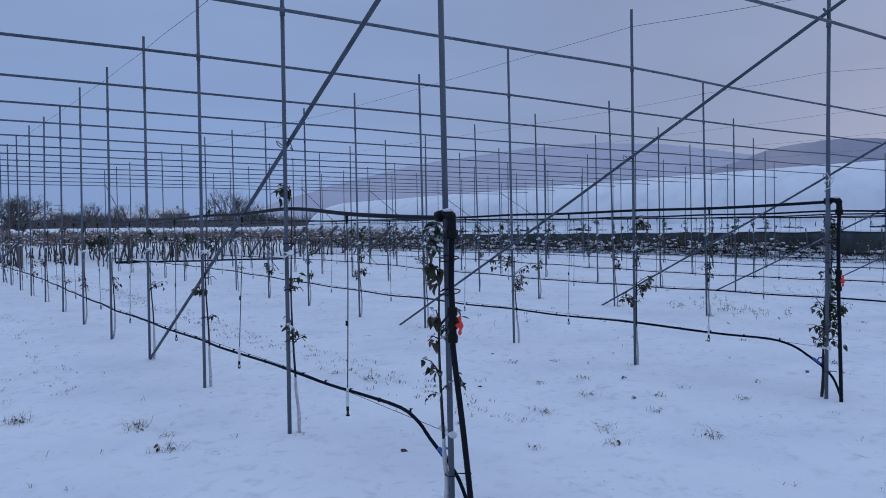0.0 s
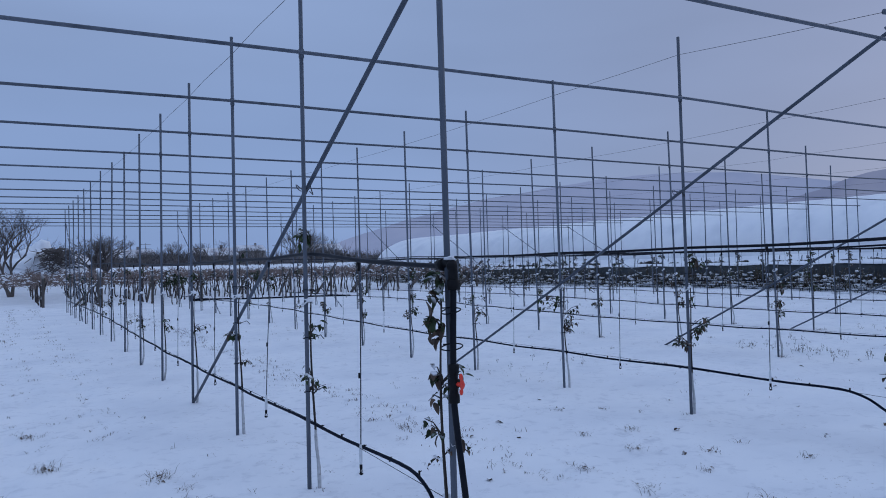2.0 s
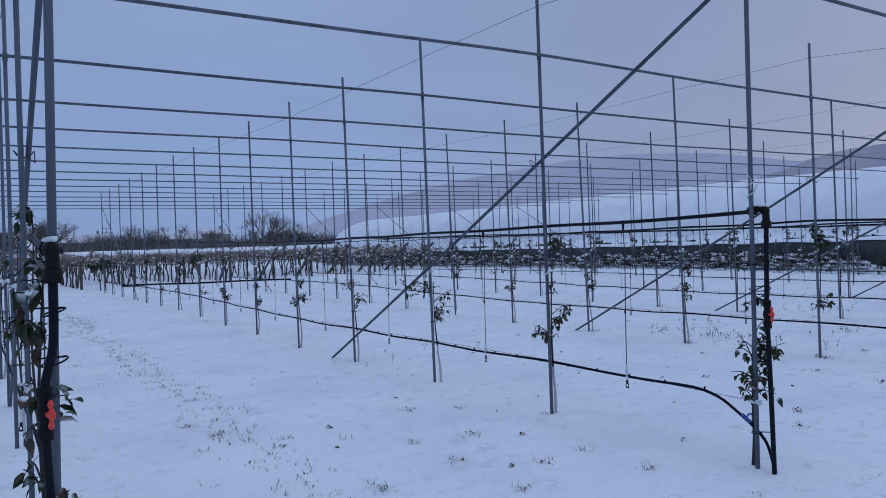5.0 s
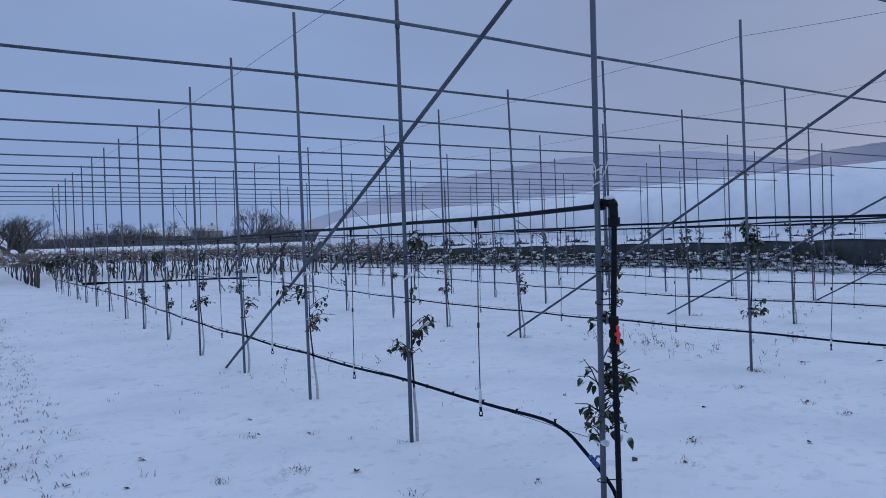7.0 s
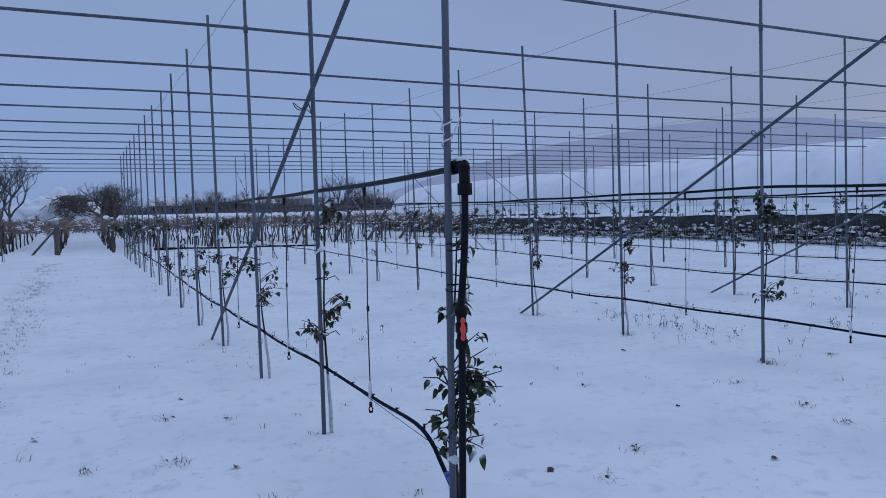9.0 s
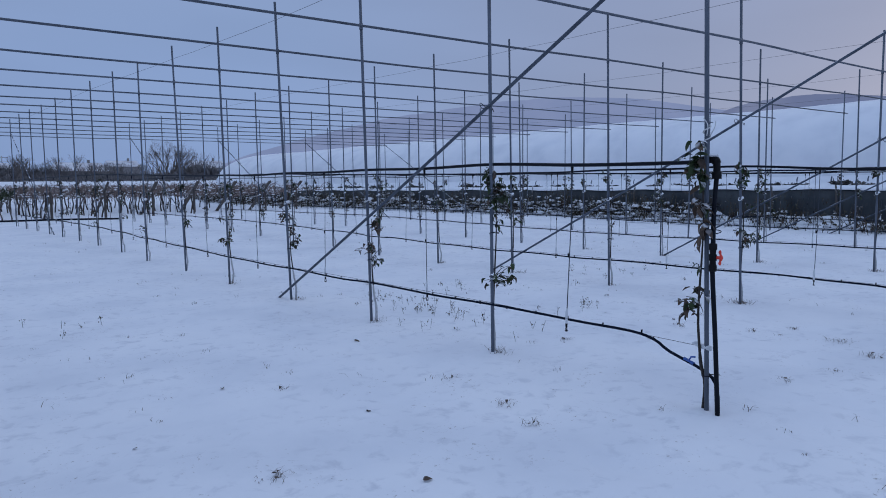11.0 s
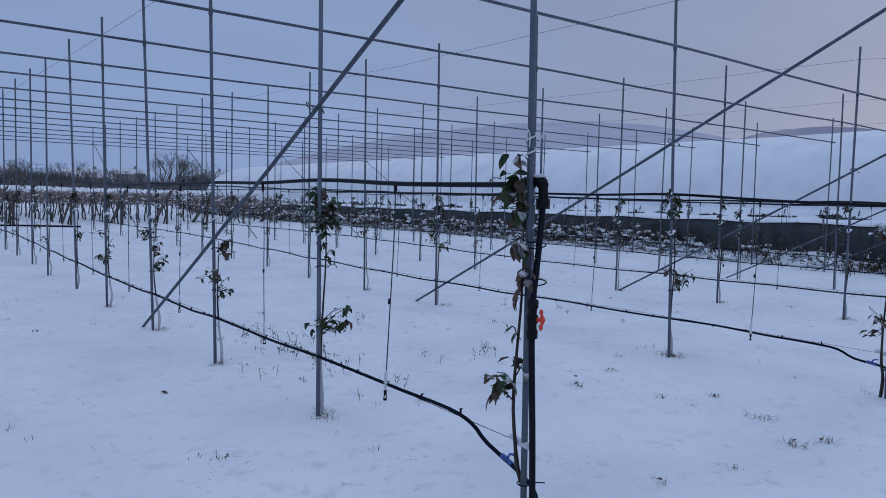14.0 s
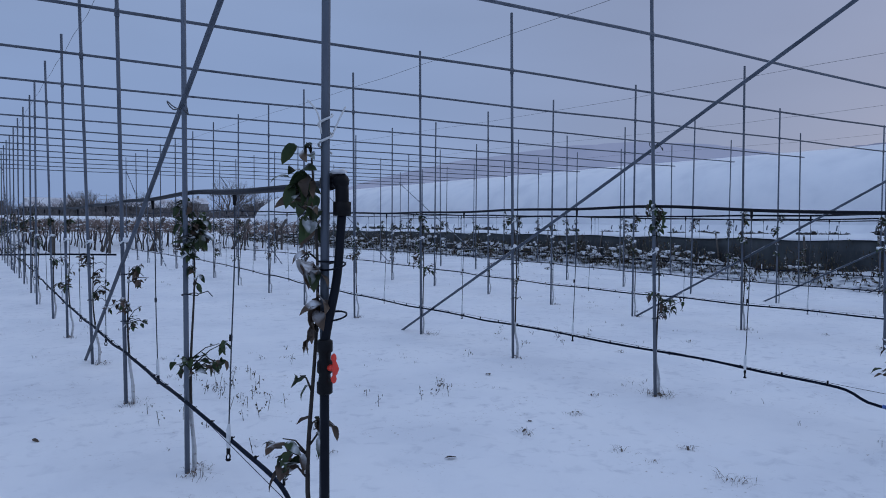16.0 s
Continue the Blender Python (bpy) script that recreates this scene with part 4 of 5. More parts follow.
def apple_tree(i, j):
    rnd = random.Random(1000 + 31 * i + j)
    fx, fy = post_foot(i, j)
    sx, sy = ((0.04, 0.05) if i == 1 else (0.02, 0.03) if i == 2 else (-0.014, 0.036)) if j == 0 else (rnd.uniform(0.028, 0.052), rnd.uniform(-0.03, 0.03))
    bx, by = fx + sx, fy + sy
    g = ground_z(bx, by)
    spec = TREES.get((i, j))
    if spec is None:
        spec = []
        if rnd.random() < 0.75:
            spec.append((rnd.uniform(1.25, 1.5), rnd.uniform(0.06, 0.1), rnd.randint(5, 14), rnd.uniform(0, 360), 1.0, 0.15))
        if i >= 2 and rnd.random() < 0.6:
            for z in (1.5, 1.32, 1.15):
                spec.append((z + rnd.uniform(-0.06, 0.06), rnd.uniform(0.07, 0.11), rnd.randint(6, 12), rnd.uniform(0, 360), 1.0, rnd.uniform(0.1, 0.5)))
        if i == 1 and 7 < j < 13:
            spec.append((rnd.uniform(1.0, 1.35), 0.2, 30, rnd.uniform(0, 360), 1.0, 0.15))
        for k in range(rnd.randint(1, 3)):
            spec.append((rnd.uniform(0.55, 1.05), rnd.uniform(0.09, 0.18), rnd.randint(5, 13), rnd.uniform(0, 360), 0.9, rnd.uniform(0.1, 0.6)))
    spec = [(z, r_, int(n_ * (2.7 if i in (1, 2) and 0 < j < 7 else 2.0)) + 1, h_, s_ * 0.84, d_) for z, r_, n_, h_, s_, d_ in spec]
    top = max(c[0] for c in spec) + 0.06
    many = sum(c[2] for c in spec)
    words = "young apple tree tied to its post, many dull green leaves" if many > 30 else "spindly young apple tree keeping a few withered leaves"
    if i == 2 and j == 0:
        words = "young apple tree with large curled green and brown leaves"
    if i == 1 and j == 0:
        words = "young apple tree with a dense low bunch of leaves"
    ob = empty("apple_tree", (bx, by, g), words, "young tree", "young apple trees")
    o = Vector((bx, by, g))
    def axis(z):
        p = post_at(i, j, z)
        k = min(1, z / 0.55)
        return Vector((bx + (p.x + (0.035 if j else (0.03 if i == 1 else -0.032)) - bx) * k + 0.012 * math.sin(z * 5 + i), by + (p.y + (0.0 if j else 0.022) - by) * k + 0.012 * math.sin(z * 4 + j), z)) - o
    zs = np.linspace(0.36, top, 9)
    low = [Vector((0.02 * math.sin(j), 0.01, -0.05)), Vector((0.012, 0, 0.14)), axis(0.26), axis(0.37)]
    Shape().tube(bend(low, 3), [0.013] * 4 + [0.011] * 4 + [0.0085] * 2, 7).make("rootstock", BARK if j == 0 and i else LIME, ob, "" if j == 0 and i else "whitewashed lower stem")
    st = Shape().tube(bend([axis(z) for z in zs], 2), list(np.linspace(0.0085, 0.003, 17)), 7)
    places = []
    for z, reach, count, heading, size, dry in spec:
        side = Vector((math.cos(radians(heading)), math.sin(radians(heading)), 0))
        twigs = []
        for k in range(max(1, min(5, count // 4))):
            d = (side + Vector((rnd.uniform(-1, 1), rnd.uniform(-1, 1), rnd.uniform(-0.1, 0.9))) * 0.75).normalized()
            root = axis(max(0.4, min(top, z + rnd.uniform(-0.07, 0.05))))
            ln = reach * rnd.uniform(0.6, 1.25)
            tip = root + d * ln + Vector((0, 0, rnd.uniform(-0.02, 0.05)))
            mid = (root + tip) / 2 + Vector((0, 0, 0.02))
            st.tube([root, mid, tip], [0.004, 0.003, 0.0018], 5)
            twigs.append((root, mid, tip))
        for k in range(count):
            r, m_, t_ = rnd.choice(twigs)
            u = rnd.uniform(0.15, 1.05)
            p = r.lerp(t_, u) + Vector((rnd.uniform(-1, 1), rnd.uniform(-1, 1), rnd.uniform(-1, 1))) * 0.022
            sc = size * rnd.uniform(0.65, 1.15)
            mm = Matrix.Translation(p) @ Euler((rnd.uniform(-0.7, 0.7), rnd.uniform(-0.5, 1.0), rnd.uniform(-math.pi, math.pi) * 0.75 + radians(heading))).to_matrix().to_4x4() @ Matrix.Scale(sc, 4)
            places.append((rnd.randrange(10), rnd.random() < dry + 0.14, mm))
    st.make("stem", BARK, ob)
    if (i, j) in PICKED:
        for k, dry, mm in places:
            lf = new("leaf", LEAF_MESH[2 * k + (1 if dry else 0)])
            lf.parent = ob
            lf.matrix_basis = mm
            if dry:
                lf["label"] = "withered brown leaf"
    else:
        for want, mt, name in ((False, LEAF, "foliage"), (True, DRY, "dry_foliage")):
            s = Shape()
            for k, dry, mm in places:
                if dry == want:
                    s.sheet(mm, *LEAVES[k])
            if s.v:
                tagged(s.make(name, mt, ob), kind="stuff")
    if (i, j) in PICKED and j:
        for z in (0.62, 0.98, 1.3):
            if z < top:
                p, c = axis(z), post_at(i, j, z) - o
                m = (p + c) / 2
                r = (p - c).length / 2 + 0.024
                pts = [m + Vector((r * math.cos(a), 0.03 * math.sin(a), 0.006 * math.sin(2 * a))) for a in np.linspace(0, 2 * math.pi, 13)] + [m + Vector((r + 0.06, 0.03, 0.012)), m + Vector((r + 0.09, 0.04, -0.02))]
                Shape().tube(pts, 0.003, 5).make("tie", PIPE, ob)


for i in range(len(ROW_X)):
    for j in range(len(ROW_Y)):
        apple_tree(i, j)

# twine knotted round two of the row-end posts
for i, z in ((1, 1.68), (2, 1.66)):
    c = post_at(i, 0, z)
    ob = empty("twine", c, "pale twine knotted round the steel post", "twine")
    s = Shape().tube([Vector((0.022 * math.cos(a), 0.022 * math.sin(a), 0.01 * a - 0.06)) for a in np.linspace(0, 4 * math.pi, 30)], 0.004, 5)
    s.tube(bend([(0.02, -0.01, 0), (0.035, -0.03, 0.05), (0.06, -0.02, 0.09)], 4), 0.003, 5).tube(bend([(-0.02, -0.012, 0), (-0.04, -0.03, 0.06), (-0.07, -0.02, 0.10)], 4), 0.003, 5)
    s.make("strand", TWINE, ob)

# ---- weeds, straw and leaf litter in the snow ----
def blade_clump(s, x, y, rnd, count, height, spread, flat=0.5, wide=0.0025):
    g = ground_z(x, y)
    for k in range(count):
        a, d = rnd.uniform(0, 2 * math.pi), rnd.uniform(0, spread)
        bx, by = x + d * math.cos(a), y + d * math.sin(a)
        b = rnd.uniform(0, 2 * math.pi)
        h = height * rnd.uniform(0.4, 1.1)
        l = h * rnd.uniform(0.3, 1.6) * flat
        w = wide * rnd.uniform(0.7, 1.6)
        n = len(s.v)
        dx, dy = math.cos(b), math.sin(b)
        for u, hh in ((0, -0.01), (0.5, h * 0.75), (1, h * rnd.uniform(0.5, 1.0))):
            for sd in (-1, 1):
                ww = w * (1 - 0.7 * u)
                s.v.append((bx + dx * l * u - dy * ww * sd, by + dy * l * u + dx * ww * sd, g + hh))
        s.f += [(n, n + 1, n + 3, n + 2), (n + 2, n + 3, n + 5, n + 4)]


rnd = random.Random(21)
tufts = [(0.733, 6.386, 0.9), (0.647, 7.67, 0.8), (0.413, 5.8, 0.35), (1.42, 4.87, 0.8), (0.74, 6.3, 0.5), (1.442, 5.645, 0.9), (1.52, 5.2, 0.35),
         (4.02, 4.03, 0.5), (4.69, 4.21, 0.5), (3.29, 3.41, 0.35), (3.79, 3.17, 0.55), (4.41, 2.87, 0.7), (4.05, 3.48, 0.5), (4.64, 4.75, 0.35), (5.11, 3.82, 0.4), (3.58, 5.96, 0.6), (3.44, 6.34, 0.45), (4.03, 8.2, 0.5),
         (5.1, 4.68, 0.5), (6.12, 3.55, 0.25), (7.49, 3.52, 0.5), (7.06, 3.22, 0.35), (5.56, 5.48, 0.3), (9.16, 3.68, 0.45), (9.01, 3.27, 0.4), (9.27, 4.38, 0.35), (8.22, 4.93, 0.25), (10.9, 4.71, 0.35),
         (12.6, 3.08, 0.6), (12.23, 2.69, 0.6), (12.45, 2.58, 0.5), (12.47, 3.78, 0.35), (12.87, 3.61, 0.4), (12.21, 4.41, 0.4), (10.97, 2.75, 0.3), (12.8, 4.57, 0.35), (11.51, 2.64, 0.3), (10.16, 4.85, 0.4), (13.9, 4.75, 0.9)]
for i in (2, 3, 4):                                 # straw left at the feet of the posts
    for j in (1, 2, 3, 4):
        fx, fy = post_foot(i, j)
        tufts.append((fx + rnd.uniform(0.0, 0.08), fy - rnd.uniform(0.03, 0.1), rnd.uniform(0.35, 0.75)))
for k in range(16):                                 # small half-buried tufts in the open aisles
    tufts.append((rnd.uniform(9.8, 18.5) if k % 4 else rnd.uniform(4.5, 9.8), 3.2 + 6.5 * rnd.random() ** 1.3, rnd.uniform(0.16, 0.42)))
for x, y, k in tufts:
    s = Shape()
    blade_clump(s, x, y, rnd, int(52 * k), 0.05 * k + 0.016, 0.13 * k + 0.03, 1.8, 0.0014)
    for q in range(int(8 * k)):
        px, py = x + rnd.gauss(0, 0.045 * k), y + rnd.gauss(0, 0.05 * k)
        mm = Matrix.Translation((px, py, ground_z(px, py) + rnd.uniform(0.0, 0.03))) @ Euler((rnd.uniform(-0.9, 0.9), rnd.uniform(-0.9, 0.6), rnd.uniform(0, 6.3))).to_matrix().to_4x4() @ Matrix.Scale(rnd.uniform(0.2, 0.5), 4)
        s.sheet(mm, *LEAVES[rnd.randrange(10)])
    tagged(s.make("grass_tuft", STRAW), "tuft of dry brown grass poking through snow", "grass", "grass tufts")
s = Shape()
for k in range(2300):                               # loose stubble over the whole floor
    x, y = rnd.uniform(-2, 26.5), rnd.uniform(-0.5, 27) ** 1.0
    if noise.noise(Vector((x * 0.45, y * 0.45, 2))) > 0.05:
        blade_clump(s, x, y, rnd, rnd.randint(2, 6), rnd.uniform(0.015, 0.045), 0.06, 1.3, 0.0018)
for k in range(260):                               # the worn strip along the outer row
    y = rnd.uniform(7, 34)
    blade_clump(s, rnd.choice((0.58, 1.22)) + 0.2 * noise.noise(Vector((y * 0.3, 3, 0))) + rnd.gauss(0, 0.13), y, rnd, rnd.randint(2, 6), 0.03, 0.07, 1.6)
for k in range(420):                               # the worn strip between two rows
    y = rnd.uniform(4, 26)
    blade_clump(s, 3.78 + 0.15 * noise.noise(Vector((y * 0.3, 0, 0))) + rnd.gauss(0, 0.16), y, rnd, rnd.randint(2, 6), 0.035, 0.07, 1.5)
tagged(s.make("stubble", STRAW), "scattered dry grass stalks showing through snow", "stubble", kind="stuff")
s = Shape()
for cx, cy, sx, sy, n in ((11.0, 6.6, 0.16, 0.6, 24), (10.95, 7.5, 0.2, 0.35, 9), (10.75, 5.9, 0.12, 0.3, 7), (10.45, 6.5, 0.12, 0.6, 8), (12.2, 5.75, 0.3, 0.15, 8), (12.08, 7.8, 0.4, 0.25, 9), (7.3, 8.6, 0.7, 0.5, 10), (14.9, 7.3, 0.5, 0.6, 12)):
    for k in range(n):
        x, y = rnd.gauss(cx, sx), rnd.gauss(cy, sy)
        g = ground_z(x, y)
        h = rnd.uniform(0.03, 0.12)
        s.tube([(x, y, g - 0.01), (x + rnd.uniform(-0.03, 0.03), y + rnd.uniform(-0.03, 0.03), g + h)], 0.002, 4)
        for q in range(rnd.randint(4, 8)):
            mm = Matrix.Translation((x + rnd.uniform(-0.035, 0.035), y + rnd.uniform(-0.035, 0.035), g + h * rnd.uniform(0.3, 1))) @ Euler((rnd.uniform(-0.6, 0.6), rnd.uniform(-0.3, 0.9), rnd.uniform(0, 6.3))).to_matrix().to_4x4() @ Matrix.Scale(rnd.uniform(0.18, 0.34), 4)
            s.sheet(mm, *LEAVES[rnd.randrange(10)])
tagged(s.make("low_weeds", WEED), "low green weeds half buried in snow", "weeds", kind="stuff")
fallen = [(4.34, 5.595), (4.15, 5.0), (3.9, 5.3), (5.3, 6.2), (2.6, 3.9), (1.1, 3.6), (3.3, 4.2), (4.9, 3.9), (7.1, 4.4), (7.9, 5.2), (8.4, 4.1), (9.4, 5.9), (11.5, 4.2), (12.4, 4.6), (8.0, 3.0), (6.9, 3.5), (13.1, 6.0), (5.4, 4.4)]
for k, (x, y) in enumerate(fallen):
    lf = new("fallen_leaf", LEAF_MESH[2 * (k % 10) + 1])
    c = 1.5 if k == 0 else rnd.uniform(0.6, 1.1)
    lf.matrix_basis = pose(x, y, ground_z(x, y) + 0.012, rnd.uniform(-25, 25), rnd.uniform(-20, 20), rnd.uniform(0, 360)) @ Matrix.Scale(c, 4)
    tagged(lf, "withered brown leaf lying on the snow", "leaf", "fallen leaves")
# snowy weeds along the foot of the netting
s, t, w = Shape(), Shape(), Shape()
for k in range(6000):
    y = rnd.uniform(-4, 58)
    x = FENCE_X - 0.25 - abs(rnd.gauss(0, 0.45))
    dense = 0.5 + noise.noise(Vector((y * 0.35, 1, 0)))
    wild = max(0.0, min(1.0, (y - 9) / 7))
    if rnd.random() > dense + 0.25 - 0.4 * (1 - wild):
        continue
    g = ground_z(x, y)
    h = rnd.uniform(0.12, 0.85) * (0.45 + dense) * (0.5 + 0.5 * wild)
    if k % 2 == 0 and (wild > 0.5 or k % 3 == 0):
        low = rnd.random() * (0.5 + 0.5 * wild)
        w.blob((x, y, g + 0.6 * low * low), (rnd.uniform(0.04, 0.12), rnd.uniform(0.06, 0.4) * (1.15 - low), rnd.uniform(0.012, 0.045)), k % 53, 1.4, 9, 5)
    p = Vector((x, y, g))
    tip = p + Vector((rnd.uniform(-0.2, 0.1), rnd.uniform(-0.2, 0.2), h))
    s.tube([p, (p + tip) / 2 + Vector((0.02, 0.02, 0)), tip], [0.009, 0.007, 0.004], 4)
    for q in range(4):
        mm = Matrix.Translation(p.lerp(tip, rnd.uniform(0.3, 1))) @ Euler((rnd.uniform(-0.6, 0.6), rnd.uniform(-0.3, 1.2), rnd.uniform(0, 6.3))).to_matrix().to_4x4() @ Matrix.Scale(rnd.uniform(0.4, 1.3), 4)
        (s if q % 2 else t).sheet(mm, *LEAVES[rnd.randrange(10)])
for k in range(70):
    y, x = rnd.uniform(2, 40), FENCE_X - 0.11
    tall = rnd.uniform(0.45, 1.0)
    for q in range(rnd.randint(5, 16)):
        p = Vector((x - rnd.uniform(0, 0.08), y + rnd.gauss(0, 0.2), tall * rnd.random()))
        s.tube([p, p + Vector((-0.02, rnd.uniform(-0.12, 0.12), rnd.uniform(0.1, 0.3)))], [0.006, 0.003], 4)
        for r in range(3):
            mm = Matrix.Translation(p + Vector((-0.03, rnd.uniform(-0.1, 0.1), rnd.uniform(0, 0.25)))) @ Euler((rnd.uniform(-0.8, 0.8), rnd.uniform(0.3, 1.4), rnd.uniform(0, 6.3))).to_matrix().to_4x4() @ Matrix.Scale(rnd.uniform(0.5, 1.0), 4)
            (s if r else t).sheet(mm, *LEAVES[rnd.randrange(10)])
tagged(w.make("weed_snow", SNOW), "clots of snow caught in the weeds", "snow", kind="stuff")
tagged(s.make("fence_weeds", WEED), "tangle of snowy weeds along dark netting", "weeds", kind="stuff")
tagged(t.make("fence_litter", DRY), "brown leaf litter caught among snowy weeds", "leaf litter", kind="stuff")

# ---- vineyard behind the orchard ----
rnd = random.Random(33)


def vine_model(seed):
    r = random.Random(seed)
    ob = empty("grapevine", (0, 0, 0), "pruned grapevine trunk with bare canes and snow", "grapevine", "grapevines")
    h = r.uniform(0.95, 1.08)
    pts = [Vector((0, 0, -0.05))] + [Vector((r.uniform(-0.05, 0.05), r.uniform(-0.05, 0.05), h * k / 4)) for k in range(1, 4)] + [Vector((0, 0, h))]
    Shape().tube(bend(pts, 3), list(np.linspace(0.035, 0.024, 13)), 7).make("trunk", VINE, ob)
    a = Shape()
    for d in (-1, 1):
        p = [Vector((0, 0, h - 0.05)), Vector((0.02, 0.18 * d, h + 0.03)), Vector((r.uniform(-0.03, 0.03), 0.5 * d, h + 0.04)), Vector((0, 0.72 * d, h + 0.03))]
        a.tube(bend(p, 3), list(np.linspace(0.026, 0.014, 10)), 6)
    a.make("arm", VINE, ob)
    sn = Shape()
    for k in range(4):
        sn.blob((0, r.uniform(-0.65, 0.65), h + 0.065), (0.04, r.uniform(0.06, 0.16), 0.028), seed * 7 + k, 0.5, 6, 4)
    tagged(sn.make("snow_cap", SNOW, ob, "ridge of snow on the arms"), kind="stuff")
    c = Shape()
    for k in range(30):
        y = r.uniform(-0.7, 0.7)
        p = Vector((r.uniform(-0.03, 0.03), y, h + 0.04))
        if r.random() < 0.72:
            q = p + Vector((r.uniform(-0.35, 0.35), r.uniform(-0.3, 0.3), r.uniform(0.1, 0.42)))
        else:
            q = p + Vector((r.uniform(-0.3, 0.3), r.uniform(-0.3, 0.3), r.uniform(-0.5, 0.1)))
        m = (p + q) / 2 + Vector((r.uniform(-0.06, 0.06), r.uniform(-0.06, 0.06), 0.06))
        c.tube(bend([p, m, q], 2), [0.013, 0.011, 0.010, 0.008, 0.006], 4)
    tagged(c.make("cane_tangle", CANE, ob, "tangle of thin bare canes"), kind="stuff")
    return ob


VINES = [vine_model(50 + k) for k in range(6)]
used = [False] * 6


def edge_y(x):
    return 33.4 + 0.28 * max(0.0, x - 15) + (0.9 if x < 2.5 else 0)


vx = 1.72
row = 0
while vx < 26:
    y0 = edge_y(vx)
    gap = 1.0 if vx < 19 else 2.4
    y1 = 62 if vx < 14 else 56
    y = y0 + 0.6
    while y < y1:
        k = rnd.randrange(6)
        m = pose(vx + rnd.uniform(-0.08, 0.08), y, ground_z(vx, y), rnd.gauss(0, 6), rnd.gauss(0, 6), rnd.uniform(-6, 6) + 180 * rnd.randrange(2))
        if not used[k]:
            VINES[k].matrix_basis, used[k] = m, True
        else:
            copy_thing(VINES[k], m)
        y += gap * (rnd.uniform(0.75, 1.1) if y < y0 + 8 else rnd.uniform(1.5, 2.2))
    g = ground_z(vx, y0)
    ep = empty("vineyard_post", (vx, y0, g), "weathered timber end post of a vine row, snow on top", "post", "vineyard posts")
    fat = 0.11 if 3 < vx < 4 else 0.055
    Shape().tube([(0, 0, -0.2), (0.01, 0, 0.7), (0.0, 0.02, 1.42)], [fat, fat * 0.96, fat * 0.9], 9).make("shaft", TIMBER, ep)
    Shape().blob((0, 0.02, 1.43), (fat * 1.1, fat * 1.1, 0.05), row, 0.4, 8, 5).make("snow_cap", SNOW, ep, "cap of snow")
    if 3 < vx < 4:
        Shape().tube([(-0.1, 0, 0.95), (-0.95, 0.6, -0.05)], 0.045, 7).make("strut", TIMBER, ep)
    else:
        Shape().tube([(0.06, 1.9, 0.05), (0.05, 0.15, 1.25)] if vx < 12 else [(0.06, 2.2, -0.05), (0.04, -0.55, 1.5)], 0.05 if vx < 15 else 0.075, 8).make("strut", TIMBER, ep, "slanting timber strut")
    w = empty("vine_wire", (vx, y0, 1.04), "training wire of a vine row carrying snow", "wire", "vine wires")
    Shape().tube([(0, 0, 0), (0, (y1 - y0) / 2, 0.03), (0, y1 - y0, 0.1)], 0.006, 5).make("strand", WIRE, w)
    sn = Shape()
    yy = 0.0
    while yy < min(14, y1 - y0):
        ln = rnd.uniform(0.15, 0.6)
        sn.tube([(0, yy, 0.012), (0, yy + ln, 0.014)], 0.016, 5)
        yy += ln + rnd.uniform(0.05, 0.4)
    tagged(sn.make("snow_line", SNOW, w, "snow lying along the wire"), kind="stuff")
    vx += 2.05
    row += 1

# thicker dusky canopy of unpruned canes further back, past counting
s, t = Shape(), Shape()
for k in range(8000):
    x = rnd.uniform(-6, 34)
    y = rnd.uniform(38.5, 54) - 0.25 * max(0, x - 10)
    if x > 25.5 and y < 61:
        continue
    g = ground_z(x, y)
    p = Vector((x, y, g + rnd.uniform(0.75, 1.15)))
    q = p + Vector((rnd.uniform(-0.5, 0.5), rnd.uniform(-0.5, 0.5), rnd.uniform(-0.1, 0.45)))
    s.tube([p, (p + q) / 2 + Vector((0, 0, 0.08)), q], [0.02, 0.017, 0.010], 3, cap=False)
    if k % 3 == 0:
        t.blob(p + Vector((0, 0, rnd.uniform(0.03, 0.3))), (rnd.uniform(0.05, 0.16), rnd.uniform(0.05, 0.14), 0.035), k % 37, 0.5, 5, 3)
tagged(s.make("vine_thicket", CANE), "far vines, reddish bare canes over snow", "grapevine", kind="stuff")
tagged(t.make("thicket_snow", SNOW), "snow lumps lying on the far canes", "snow", kind="stuff")

# black pipe lying on the snow before the vines, and a bin of prunings
hp = empty("loose_pipe", (7.45, 33.9, 0.19), "black pipe lying loose on the snow", "pipe")
Shape().tube(bend([(0, 0, 0), (1.2, -0.75, 0.02), (2.6, -1.55, 0.0), (4.4, -2.5, 0.02), (6.4, -3.2, 0)], 5), [0.055] * 4 + [0.035] * 17, 8).make("pipe", PIPE, hp)

